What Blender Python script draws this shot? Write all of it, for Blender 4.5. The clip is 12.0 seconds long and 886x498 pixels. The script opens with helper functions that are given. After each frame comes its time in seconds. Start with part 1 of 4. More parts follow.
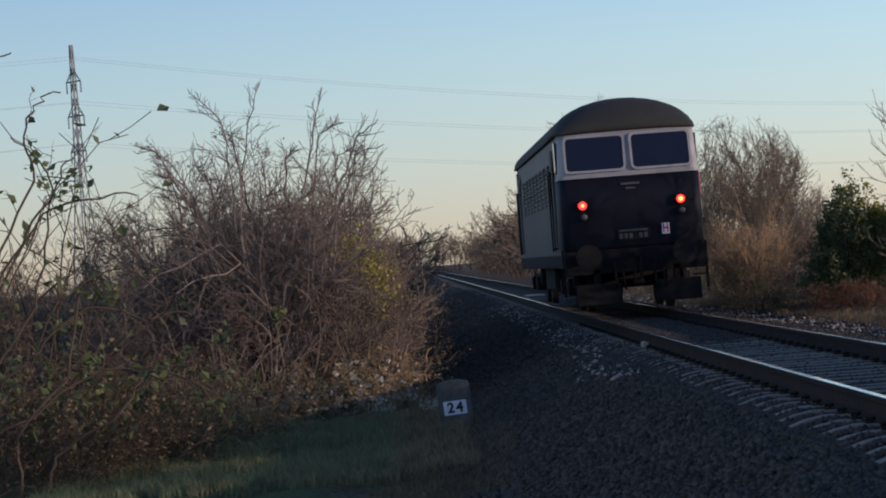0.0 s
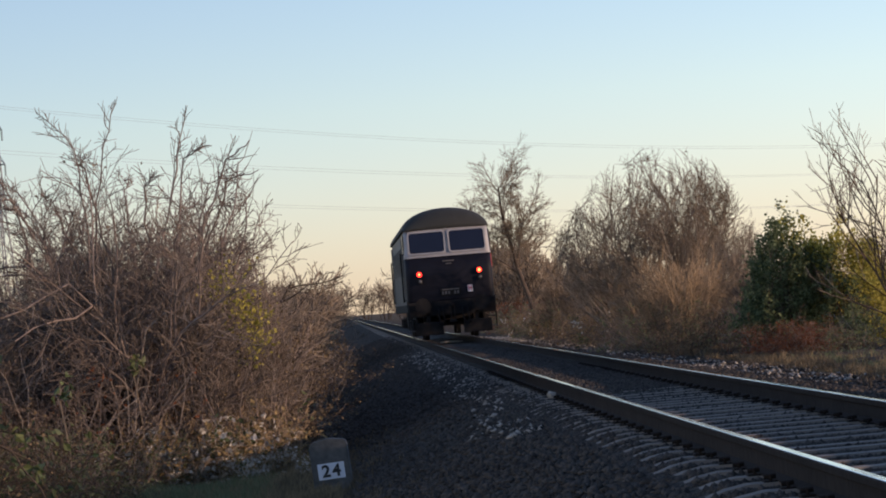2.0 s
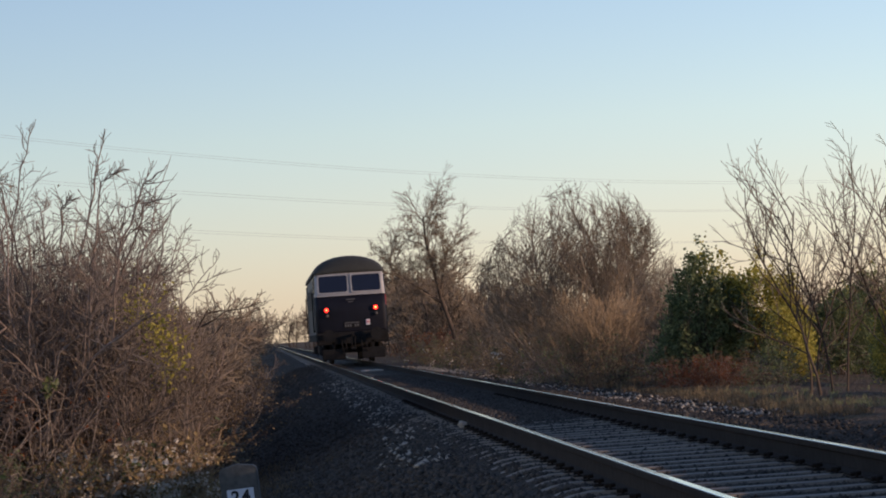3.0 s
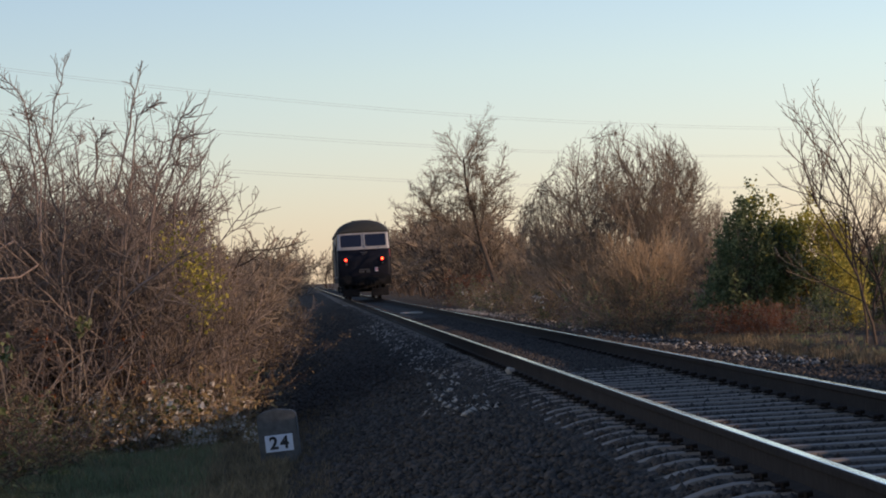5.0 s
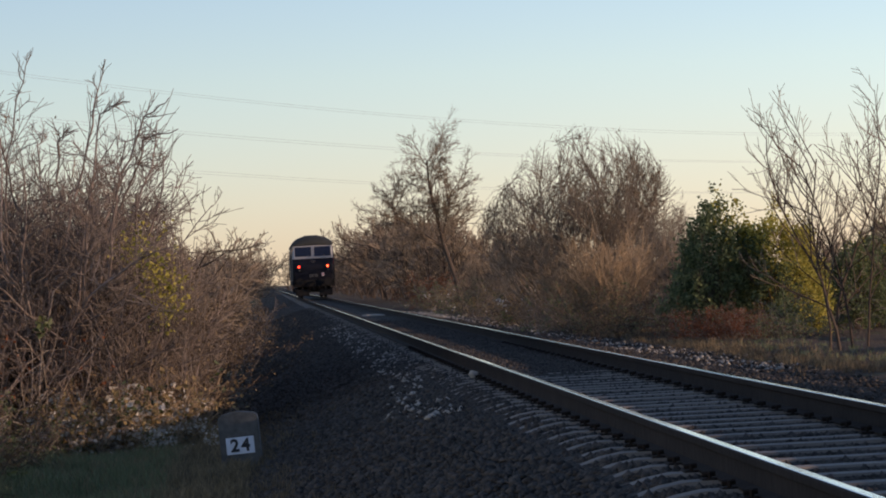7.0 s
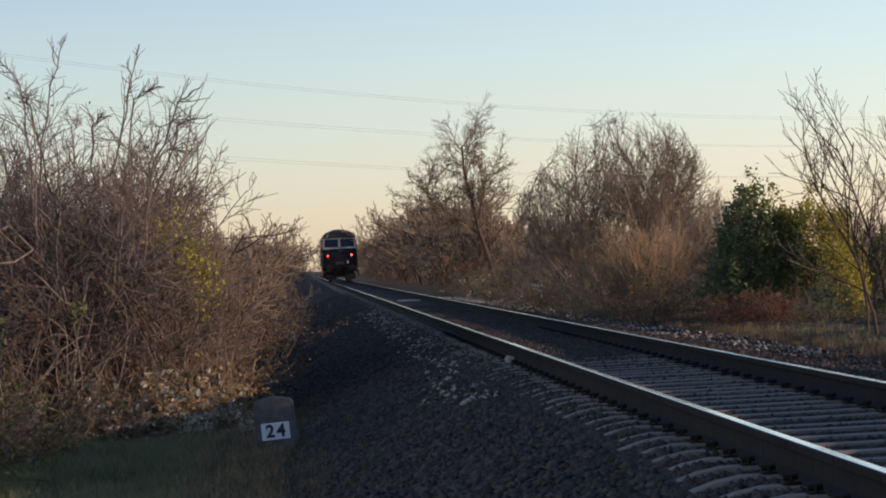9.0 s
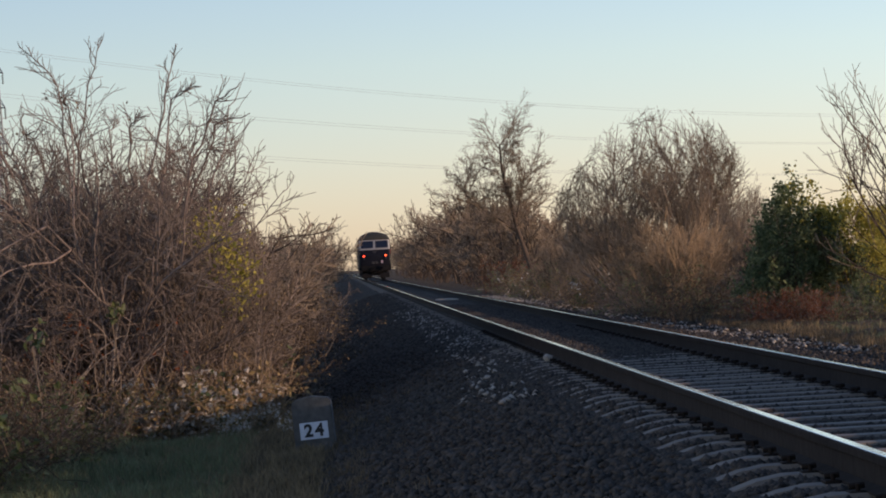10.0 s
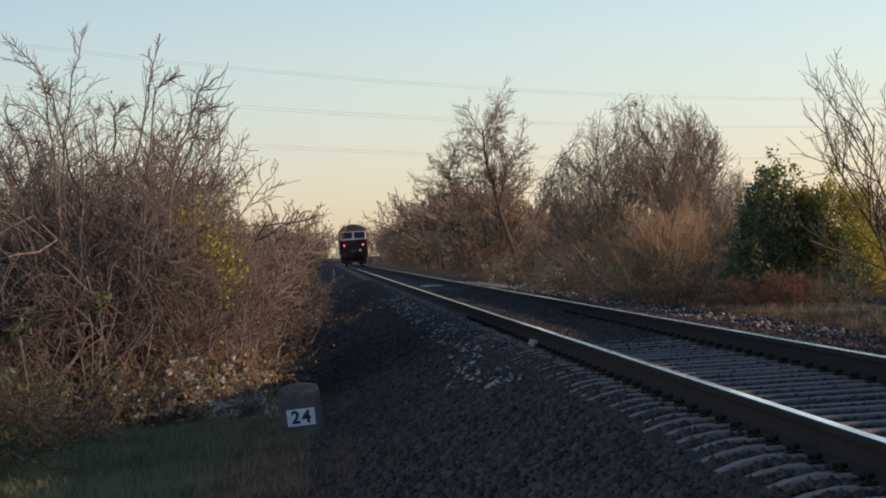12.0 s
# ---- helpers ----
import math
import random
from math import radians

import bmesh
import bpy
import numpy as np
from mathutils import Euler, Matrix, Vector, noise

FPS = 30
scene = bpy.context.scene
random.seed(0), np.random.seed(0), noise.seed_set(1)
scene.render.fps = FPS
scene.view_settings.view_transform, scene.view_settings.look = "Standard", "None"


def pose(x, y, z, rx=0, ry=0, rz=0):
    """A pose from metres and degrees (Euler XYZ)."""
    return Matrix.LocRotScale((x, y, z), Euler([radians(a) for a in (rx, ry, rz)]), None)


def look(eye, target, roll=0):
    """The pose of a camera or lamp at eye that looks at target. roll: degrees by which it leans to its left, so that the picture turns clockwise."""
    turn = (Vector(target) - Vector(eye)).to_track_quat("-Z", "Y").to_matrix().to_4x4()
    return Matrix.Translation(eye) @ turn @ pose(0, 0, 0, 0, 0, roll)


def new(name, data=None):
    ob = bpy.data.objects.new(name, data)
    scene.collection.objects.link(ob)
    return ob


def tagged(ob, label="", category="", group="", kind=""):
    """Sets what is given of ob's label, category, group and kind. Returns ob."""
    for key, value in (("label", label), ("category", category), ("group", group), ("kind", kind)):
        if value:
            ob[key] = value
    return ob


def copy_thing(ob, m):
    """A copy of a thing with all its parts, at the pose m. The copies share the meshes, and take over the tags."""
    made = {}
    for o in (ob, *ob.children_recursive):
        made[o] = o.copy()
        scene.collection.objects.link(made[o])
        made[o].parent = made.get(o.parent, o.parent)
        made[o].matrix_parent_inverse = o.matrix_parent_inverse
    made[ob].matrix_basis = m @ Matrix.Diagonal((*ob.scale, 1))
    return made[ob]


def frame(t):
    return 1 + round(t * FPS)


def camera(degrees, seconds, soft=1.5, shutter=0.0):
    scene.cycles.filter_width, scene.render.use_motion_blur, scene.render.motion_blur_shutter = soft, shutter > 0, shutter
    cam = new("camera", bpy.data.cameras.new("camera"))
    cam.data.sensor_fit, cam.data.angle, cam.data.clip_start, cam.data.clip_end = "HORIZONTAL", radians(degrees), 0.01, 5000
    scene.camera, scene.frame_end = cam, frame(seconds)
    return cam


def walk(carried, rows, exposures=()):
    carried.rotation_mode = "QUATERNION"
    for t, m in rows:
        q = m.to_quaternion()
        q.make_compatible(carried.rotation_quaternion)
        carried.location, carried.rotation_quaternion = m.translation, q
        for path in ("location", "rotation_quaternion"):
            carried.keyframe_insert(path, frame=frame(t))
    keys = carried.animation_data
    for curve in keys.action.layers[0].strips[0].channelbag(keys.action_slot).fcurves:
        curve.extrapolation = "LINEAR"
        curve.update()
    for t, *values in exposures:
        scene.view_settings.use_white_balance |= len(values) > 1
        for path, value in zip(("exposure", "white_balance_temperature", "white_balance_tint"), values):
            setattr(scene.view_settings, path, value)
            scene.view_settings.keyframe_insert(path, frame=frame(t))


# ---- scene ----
cam = camera(18.7, 12.0, soft=1.9)
EXPOSURES = [(0, -0.42, 6000, 24), (0.5, -0.14, 6700, 28), (1.5, -0.06, 6800, 28), (2.5, -0.16, 6800, 28), (4.4, -0.34, 6900, 28), (5, -0.17, 6900, 28), (7, -0.17, 6900, 28), (12, -0.2, 6900, 28)]
PATH = [
    (0, (-3.913, -18.237, 1.131), (-3.886, -16.238, 1.142), -4.4),
    (0.5, (-3.301, -14.3, 0.976), (-3.269, -12.3, 0.985), -6.0),
    (1, (-3.157, -13.419, 0.957), (-3.121, -11.42, 0.964), -6.1),
    (1.5, (-3.155, -13.416, 0.953), (-3.104, -11.417, 0.98), -5.6),
    (2, (-3.193, -13.316, 0.968), (-3.113, -11.318, 1.011), -4.9),
    (2.5, (-3.168, -13.354, 0.959), (-3.045, -11.359, 1.018), -4.3),
    (2.7, (-3.043, -13.508, 0.945), (-2.913, -11.513, 1.007), -4.1),
    (4.3, (-3.091, -12.32, 0.947), (-2.968, -10.324, 0.979), -3.1),
    (4.5, (-3.092, -12.285, 0.947), (-2.978, -10.2888, 0.9723), -3.1),
    (5, (-3.095, -12.199, 0.947), (-2.9896, -10.2016, 0.967), -3.2),
    (5.5, (-3.098, -12.112, 0.947), (-2.985, -10.116, 0.986), -2.9),
    (6, (-3.1, -12.078, 0.947), (-2.9807, -10.0821, 0.9939), -2.69),
    (6.5, (-3.102, -12.044, 0.947), (-2.973, -10.049, 0.985), -2.7),
    (7, (-3.102, -12.011, 0.945), (-2.9686, -10.0157, 0.9656), -2.77),
    (9, (-3.1, -11.88, 0.937), (-2.993, -9.8827, 0.9481), -2.9),
    (9.5, (-3.1, -11.847, 0.935), (-3.003, -9.849, 0.943), -3.0),
    (10, (-3.094, -11.821, 0.935), (-3.0154, -9.8226, 0.9467), -3.13),
    (10.5, (-3.088, -11.795, 0.934), (-3.007, -9.797, 0.948), -3.0),
    (11, (-3.096, -11.848, 0.934), (-3.0056, -9.8504, 0.9526), -2.98),
    (11.5, (-3.103, -11.902, 0.934), (-3.006, -9.9042, 0.9583), -3.17),
    (12, (-3.111, -11.955, 0.934), (-3.021, -9.957, 0.935), -3.6),
]
walk(cam, [(t, look(eye, target, roll)) for t, eye, target, roll in PATH], EXPOSURES)

# ---- light ----
SUN_EL, SUN_ROT = radians(10.0), radians(113.0)
world = bpy.data.worlds.new("world")
scene.world = world
world.use_nodes = True
wn, wl = world.node_tree.nodes, world.node_tree.links
sky = wn.new("ShaderNodeTexSky")
sky.sky_type = "NISHITA"
sky.sun_disc = False
sky.sun_elevation, sky.sun_rotation = SUN_EL, -SUN_ROT
sky.altitude, sky.air_density, sky.dust_density, sky.ozone_density = 100, 1.0, 0.2, 2.7
wn["Background"].inputs["Strength"].default_value = 0.23
# a thin pinkish-grey evening haze along the whole horizon
sky_way, sky_split, haze_span, haze = (wn.new("ShaderNode" + k) for k in ("TexCoord", "SeparateXYZ", "MapRange", "Mix"))
haze_span.inputs["From Min"].default_value, haze_span.inputs["From Max"].default_value = 0.075, 0.01
haze.data_type, haze.blend_type = "RGBA", "MULTIPLY"
haze.inputs["B"].default_value = (0.89, 0.885, 1.04, 1)
wl.new(sky_way.outputs["Generated"], sky_split.inputs[0])
wl.new(sky_split.outputs["Z"], haze_span.inputs["Value"])
wl.new(haze_span.outputs["Result"], haze.inputs["Factor"])
wl.new(sky.outputs["Color"], haze.inputs["A"])
wl.new(haze.outputs["Result"], wn["Background"].inputs["Color"])

sun_data = bpy.data.lights.new("sun", "SUN")
sun_data.energy, sun_data.angle, sun_data.color = 4.8, radians(0.6), (1.0, 0.77, 0.53)
sun = new("sun", sun_data)
sun_way = Vector((math.sin(SUN_ROT) * math.cos(SUN_EL), math.cos(SUN_ROT) * math.cos(SUN_EL), math.sin(SUN_EL)))
sun.matrix_world = look(sun_way * 60, (0, 0, 0))


# ---- materials ----
def mat(name, rgb, rough=0.7, metal=0.0, vary=0.25, scale=20.0, bump=0.0, rgb2=None, random_mix=0.0, coat=0.0, island=False, through_light=0.0, spec=0.5):
    """A surface with grain at two scales, and a little difference from piece to piece."""
    m = bpy.data.materials.new(name)
    m.use_nodes = True
    n, l = m.node_tree.nodes, m.node_tree.links
    b = n["Principled BSDF"]
    b.inputs["Roughness"].default_value, b.inputs["Metallic"].default_value = rough, metal
    b.inputs["Coat Weight"].default_value, b.inputs["Specular IOR Level"].default_value = coat, spec
    tc = n.new("ShaderNodeTexCoord")
    fine, broad = n.new("ShaderNodeTexNoise"), n.new("ShaderNodeTexNoise")
    fine.inputs["Scale"].default_value, fine.inputs["Detail"].default_value = scale, 6
    broad.inputs["Scale"].default_value, broad.inputs["Detail"].default_value = scale * 0.11, 3
    l.new(tc.outputs["Object"], fine.inputs["Vector"])
    l.new(tc.outputs["Object"], broad.inputs["Vector"])
    add = n.new("ShaderNodeMath")
    add.operation = "ADD"
    l.new(fine.outputs["Fac"], add.inputs[0])
    l.new(broad.outputs["Fac"], add.inputs[1])
    half = n.new("ShaderNodeMapRange")
    half.inputs["From Min"].default_value, half.inputs["From Max"].default_value = 0.65, 1.35
    l.new(add.outputs[0], half.inputs["Value"])
    fac = half.outputs["Result"]
    if random_mix:
        src = n.new("ShaderNodeNewGeometry").outputs["Random Per Island"] if island else n.new("ShaderNodeObjectInfo").outputs["Random"]
        mixr = n.new("ShaderNodeMix")
        mixr.inputs["Factor"].default_value = random_mix
        l.new(fac, mixr.inputs["A"])
        l.new(src, mixr.inputs["B"])
        fac = mixr.outputs["Result"]
    ramp = n.new("ShaderNodeMix")
    ramp.data_type = "RGBA"
    lo = [c * (1 - vary) for c in rgb]
    hi = list(rgb2) if rgb2 else [min(1, c * (1 + vary)) for c in rgb]
    ramp.inputs["A"].default_value, ramp.inputs["B"].default_value = (*lo, 1), (*hi, 1)
    l.new(fac, ramp.inputs["Factor"])
    l.new(ramp.outputs["Result"], b.inputs["Base Color"])
    if bump:
        bp = n.new("ShaderNodeBump")
        bp.inputs["Strength"].default_value, bp.inputs["Distance"].default_value = bump, 0.02
        l.new(add.outputs[0], bp.inputs["Height"])
        l.new(bp.outputs["Normal"], b.inputs["Normal"])
    if through_light:
        tr, mx = n.new("ShaderNodeBsdfTranslucent"), n.new("ShaderNodeMixShader")
        l.new(ramp.outputs["Result"], tr.inputs["Color"])
        mx.inputs["Fac"].default_value = through_light
        l.new(b.outputs["BSDF"], mx.inputs[1])
        l.new(tr.outputs["BSDF"], mx.inputs[2])
        l.new(mx.outputs["Shader"], n["Material Output"].inputs["Surface"])
    return m


def glow(name, rgb, strength):
    m = bpy.data.materials.new(name)
    m.use_nodes = True
    b = m.node_tree.nodes["Principled BSDF"]
    b.inputs["Base Color"].default_value = (*rgb, 1)
    b.inputs["Emission Color"].default_value = (*rgb, 1)
    b.inputs["Emission Strength"].default_value = strength
    return m


BALLAST = mat("ballast_stone", (0.036, 0.032, 0.028), 0.9, vary=0.55, scale=30, rgb2=(0.098, 0.087, 0.076), random_mix=0.6, island=True, spec=0.15)
PALE_STONE = mat("pale_stone", (0.26, 0.24, 0.20), 0.9, vary=0.4, scale=30, rgb2=(0.42, 0.38, 0.32), random_mix=0.6, island=True)
CONCRETE = mat("sleeper_concrete", (0.17, 0.150, 0.126), 0.85, vary=0.35, scale=14, bump=0.3, random_mix=0.3)
POST = mat("post_concrete", (0.10, 0.098, 0.092), 0.9, vary=0.4, scale=16, bump=0.4)
RAIL_HEAD = mat("polished_rail_head", (0.93, 0.92, 0.90), 0.11, 1.0, vary=0.1, scale=6)
RAIL_RUST = mat("rusty_rail_side", (0.020, 0.016, 0.014), 0.85, 0.0, vary=0.4, scale=12, bump=0.3, spec=0.15)
CLIP = mat("rusty_clip", (0.02, 0.015, 0.012), 0.8, 0.2, vary=0.4, scale=40, spec=0.15)
BARK_L = mat("reddish_bark", (0.105, 0.082, 0.068), 0.85, vary=0.6, scale=9, rgb2=(0.30, 0.245, 0.205), random_mix=0.5, island=True, spec=0.15)
BARK_R = mat("grey_brown_bark", (0.16, 0.125, 0.092), 0.85, vary=0.45, scale=9, rgb2=(0.36, 0.285, 0.21), random_mix=0.5, island=True, spec=0.15)
BARK_D = mat("dark_bark", (0.06, 0.045, 0.036), 0.9, vary=0.4, scale=9, rgb2=(0.12, 0.09, 0.07), random_mix=0.5, island=True, spec=0.15)
BARK_G = mat("grey_pink_bark", (0.15, 0.115, 0.10), 0.85, vary=0.5, scale=9, rgb2=(0.31, 0.25, 0.22), random_mix=0.5, island=True, spec=0.15)
BARK_T = mat("tan_twig", (0.26, 0.18, 0.11), 0.85, vary=0.4, scale=9, rgb2=(0.42, 0.31, 0.20), random_mix=0.5, island=True, spec=0.15)
BARK_P = mat("pale_bark", (0.22, 0.18, 0.15), 0.85, vary=0.3, scale=9, rgb2=(0.36, 0.30, 0.25), random_mix=0.5, island=True)
BROWN_LEAF = mat("withered_leaf", (0.095, 0.070, 0.046), 0.8, vary=0.55, scale=5, rgb2=(0.30, 0.22, 0.13), random_mix=0.8, island=True, through_light=0.35, spec=0.15)
RUST_LEAF = mat("rust_red_leaf", (0.14, 0.05, 0.025), 0.8, vary=0.4, scale=5, rgb2=(0.28, 0.10, 0.045), random_mix=0.8, island=True, through_light=0.35, spec=0.15)
GOLD_LEAF = mat("golden_leaf", (0.21, 0.15, 0.07), 0.75, vary=0.4, scale=5, rgb2=(0.42, 0.31, 0.15), random_mix=0.8, island=True, through_light=0.35, spec=0.15)
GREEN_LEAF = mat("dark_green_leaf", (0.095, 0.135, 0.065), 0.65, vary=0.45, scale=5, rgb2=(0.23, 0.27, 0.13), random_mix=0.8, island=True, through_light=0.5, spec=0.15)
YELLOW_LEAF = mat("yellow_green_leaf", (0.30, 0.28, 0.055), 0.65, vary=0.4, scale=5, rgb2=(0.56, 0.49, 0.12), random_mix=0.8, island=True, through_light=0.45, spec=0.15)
BRAMBLE_LEAF = mat("bramble_leaf", (0.06, 0.085, 0.03), 0.55, vary=0.4, scale=5, rgb2=(0.14, 0.17, 0.06), random_mix=0.8, island=True, through_light=0.35)
FLUFF = mat("seed_fluff", (0.55, 0.51, 0.44), 0.95, vary=0.2, scale=20, rgb2=(0.78, 0.75, 0.68), random_mix=0.6, island=True, through_light=0.35)
DEAD_GRASS = mat("dead_grass", (0.09, 0.068, 0.042), 0.85, vary=0.4, scale=6, rgb2=(0.20, 0.155, 0.095), random_mix=0.7, island=True, through_light=0.35)
GRASS = mat("green_grass", (0.11, 0.14, 0.065), 0.7, vary=0.4, scale=6, rgb2=(0.24, 0.27, 0.13), random_mix=0.7, island=True, through_light=0.35)
DRY_GRASS = mat("dry_grass", (0.20, 0.145, 0.075), 0.8, vary=0.4, scale=6, rgb2=(0.36, 0.27, 0.15), random_mix=0.7, island=True, through_light=0.35)
NAVY = mat("navy_paint", (0.006, 0.007, 0.013), 0.6, vary=0.35, scale=3, spec=0.15)
CREAM = mat("weathered_white_paint", (0.25, 0.25, 0.265), 0.5, vary=0.18, scale=3)
DARK_SIDE = mat("sooty_side_paint", (0.040, 0.042, 0.046), 0.65, vary=0.4, scale=2)
GREY_SIDE = mat("grey_side_paint", (0.085, 0.086, 0.09), 0.6, vary=0.25, scale=2)
ROOF_PAINT = mat("sooty_roof_paint", (0.019, 0.021, 0.019), 0.8, vary=0.35, scale=3)
DARK_STEEL = mat("grimy_steel", (0.013, 0.013, 0.014), 0.8, 0.2, vary=0.4, scale=8, spec=0.15)
GREY_STEEL = mat("grey_steel", (0.085, 0.085, 0.09), 0.6, 0.4, vary=0.3, scale=8)
GLASS = mat("dark_cab_glass", (0.010, 0.014, 0.030), 0.12, 0.0, vary=0.1, scale=2)
GLASS.node_tree.nodes["Principled BSDF"].inputs["Specular IOR Level"].default_value = 0.22
RED_GLOW = glow("lit_red_lens", (1.0, 0.03, 0.02), 4.0)
AMBER_GLOW = glow("lit_amber_lens", (1.0, 0.24, 0.05), 5.0)
RED_PAINT = mat("red_paint", (0.45, 0.04, 0.04), 0.5, vary=0.2, scale=6)
WHITE_PLATE = mat("white_enamel", (0.62, 0.66, 0.72), 0.5, vary=0.12, scale=12)
BLACK_PAINT = mat("black_lettering", (0.01, 0.01, 0.014), 0.6, vary=0.2, scale=12)
LATTICE = mat("galvanised_steel", (0.16, 0.18, 0.20), 0.6, 0.3, vary=0.2, scale=2)
WIRE = mat("aluminium_wire", (0.20, 0.22, 0.25), 0.6, 0.3, vary=0.1, scale=2)


# ---- mesh helpers ----
def mesh_of(name, verts, faces, material, smooth=False):
    me = bpy.data.meshes.new(name)
    me.from_pydata(verts, [], faces)
    for m in (material if isinstance(material, (list, tuple)) else [material]):
        me.materials.append(m)
    if smooth:
        me.polygons.foreach_set("use_smooth", [True] * len(me.polygons))
    me.update()
    return me


def part(name, bm, material, parent=None, label=""):
    """Links a bmesh, or a ready mesh, as one object under a thing or under a part."""
    if isinstance(bm, bmesh.types.BMesh):
        me = bpy.data.meshes.new(name)
        bmesh.ops.recalc_face_normals(bm, faces=bm.faces)
        bm.to_mesh(me)
        bm.free()
        me.materials.append(material)
    else:
        me = bm
    ob = new(name, me)
    ob.parent = parent
    return tagged(ob, label)


def thing(name, m, label, category, group="", kind=""):
    ob = new(name)
    ob.matrix_basis = m
    return tagged(ob, label, category, group, kind)


def box(bm, x0, x1, y0, y1, z0, z1, bevel=0.0):
    """A box between two corners, with rounded edges, added to bm."""
    made = bmesh.ops.create_cube(bm, size=1, matrix=Matrix.Translation(((x0 + x1) / 2, (y0 + y1) / 2, (z0 + z1) / 2)) @ Matrix.Diagonal((x1 - x0, y1 - y0, z1 - z0, 1)))
    if bevel:
        edges = list({e for v in made["verts"] for e in v.link_edges})
        bmesh.ops.bevel(bm, geom=edges, offset=bevel, segments=2, affect="EDGES", profile=0.5)
    return bm


def boxed(x0, x1, y0, y1, z0, z1, bevel=0.0):
    return box(bmesh.new(), x0, x1, y0, y1, z0, z1, bevel)


def rod(bm, a, b, r, sides=10, r2=None):
    """A round bar from a to b."""
    a, b = Vector(a), Vector(b)
    turn = (b - a).to_track_quat("Z", "Y").to_matrix().to_4x4()
    bmesh.ops.create_cone(bm, cap_ends=True, segments=sides, radius1=r, radius2=r if r2 is None else r2, depth=(b - a).length, matrix=Matrix.Translation((a + b) / 2) @ turn)
    return bm


def extruded(profile, y0, y1):
    """A prism along y over a closed outline in x and z."""
    bm = bmesh.new()
    a = [bm.verts.new((x, y0, z)) for x, z in profile]
    b = [bm.verts.new((x, y1, z)) for x, z in profile]
    bm.faces.new(a)
    bm.faces.new(b)
    k = len(a)
    for i in range(k):
        bm.faces.new((a[i], a[(i + 1) % k], b[(i + 1) % k], b[i]))
    return bm


# ---- ground ----
def lift(x, y):
    """The height of the ground beside the track."""
    ax = x
    if ax < 0:
        pts = ((-400, -1.6), (-60, -1.4), (-12, -1.12), (-4.4, -1.05), (-3.3, -0.95), (-1.75, -0.33), (-1.3, -0.252), (-1.08, -0.192), (0, -0.186))
    else:
        pts = ((0, -0.186), (1.08, -0.192), (1.3, -0.252), (1.75, -0.30), (3.0, -0.46), (3.9, -0.48), (6, -0.45), (12, -0.7), (60, -1.2), (400, -1.6))
    z = float(np.interp(ax, [p[0] for p in pts], [p[1] for p in pts]))
    if abs(x) < 0.65:
        z += 0.03 * min(1.0, max(0.0, (y - 15) / 6))
    rough = 0.006 if abs(x) < 1.2 else 0.018 if -3.3 < x < 3.2 else 0.07
    return z + rough * noise.noise((x * 1.3, y * 0.9, 0.0)) + (0.12 * noise.noise((x * 0.25, y * 0.2, 4.0)) if x < -4 or x > 4 else 0)


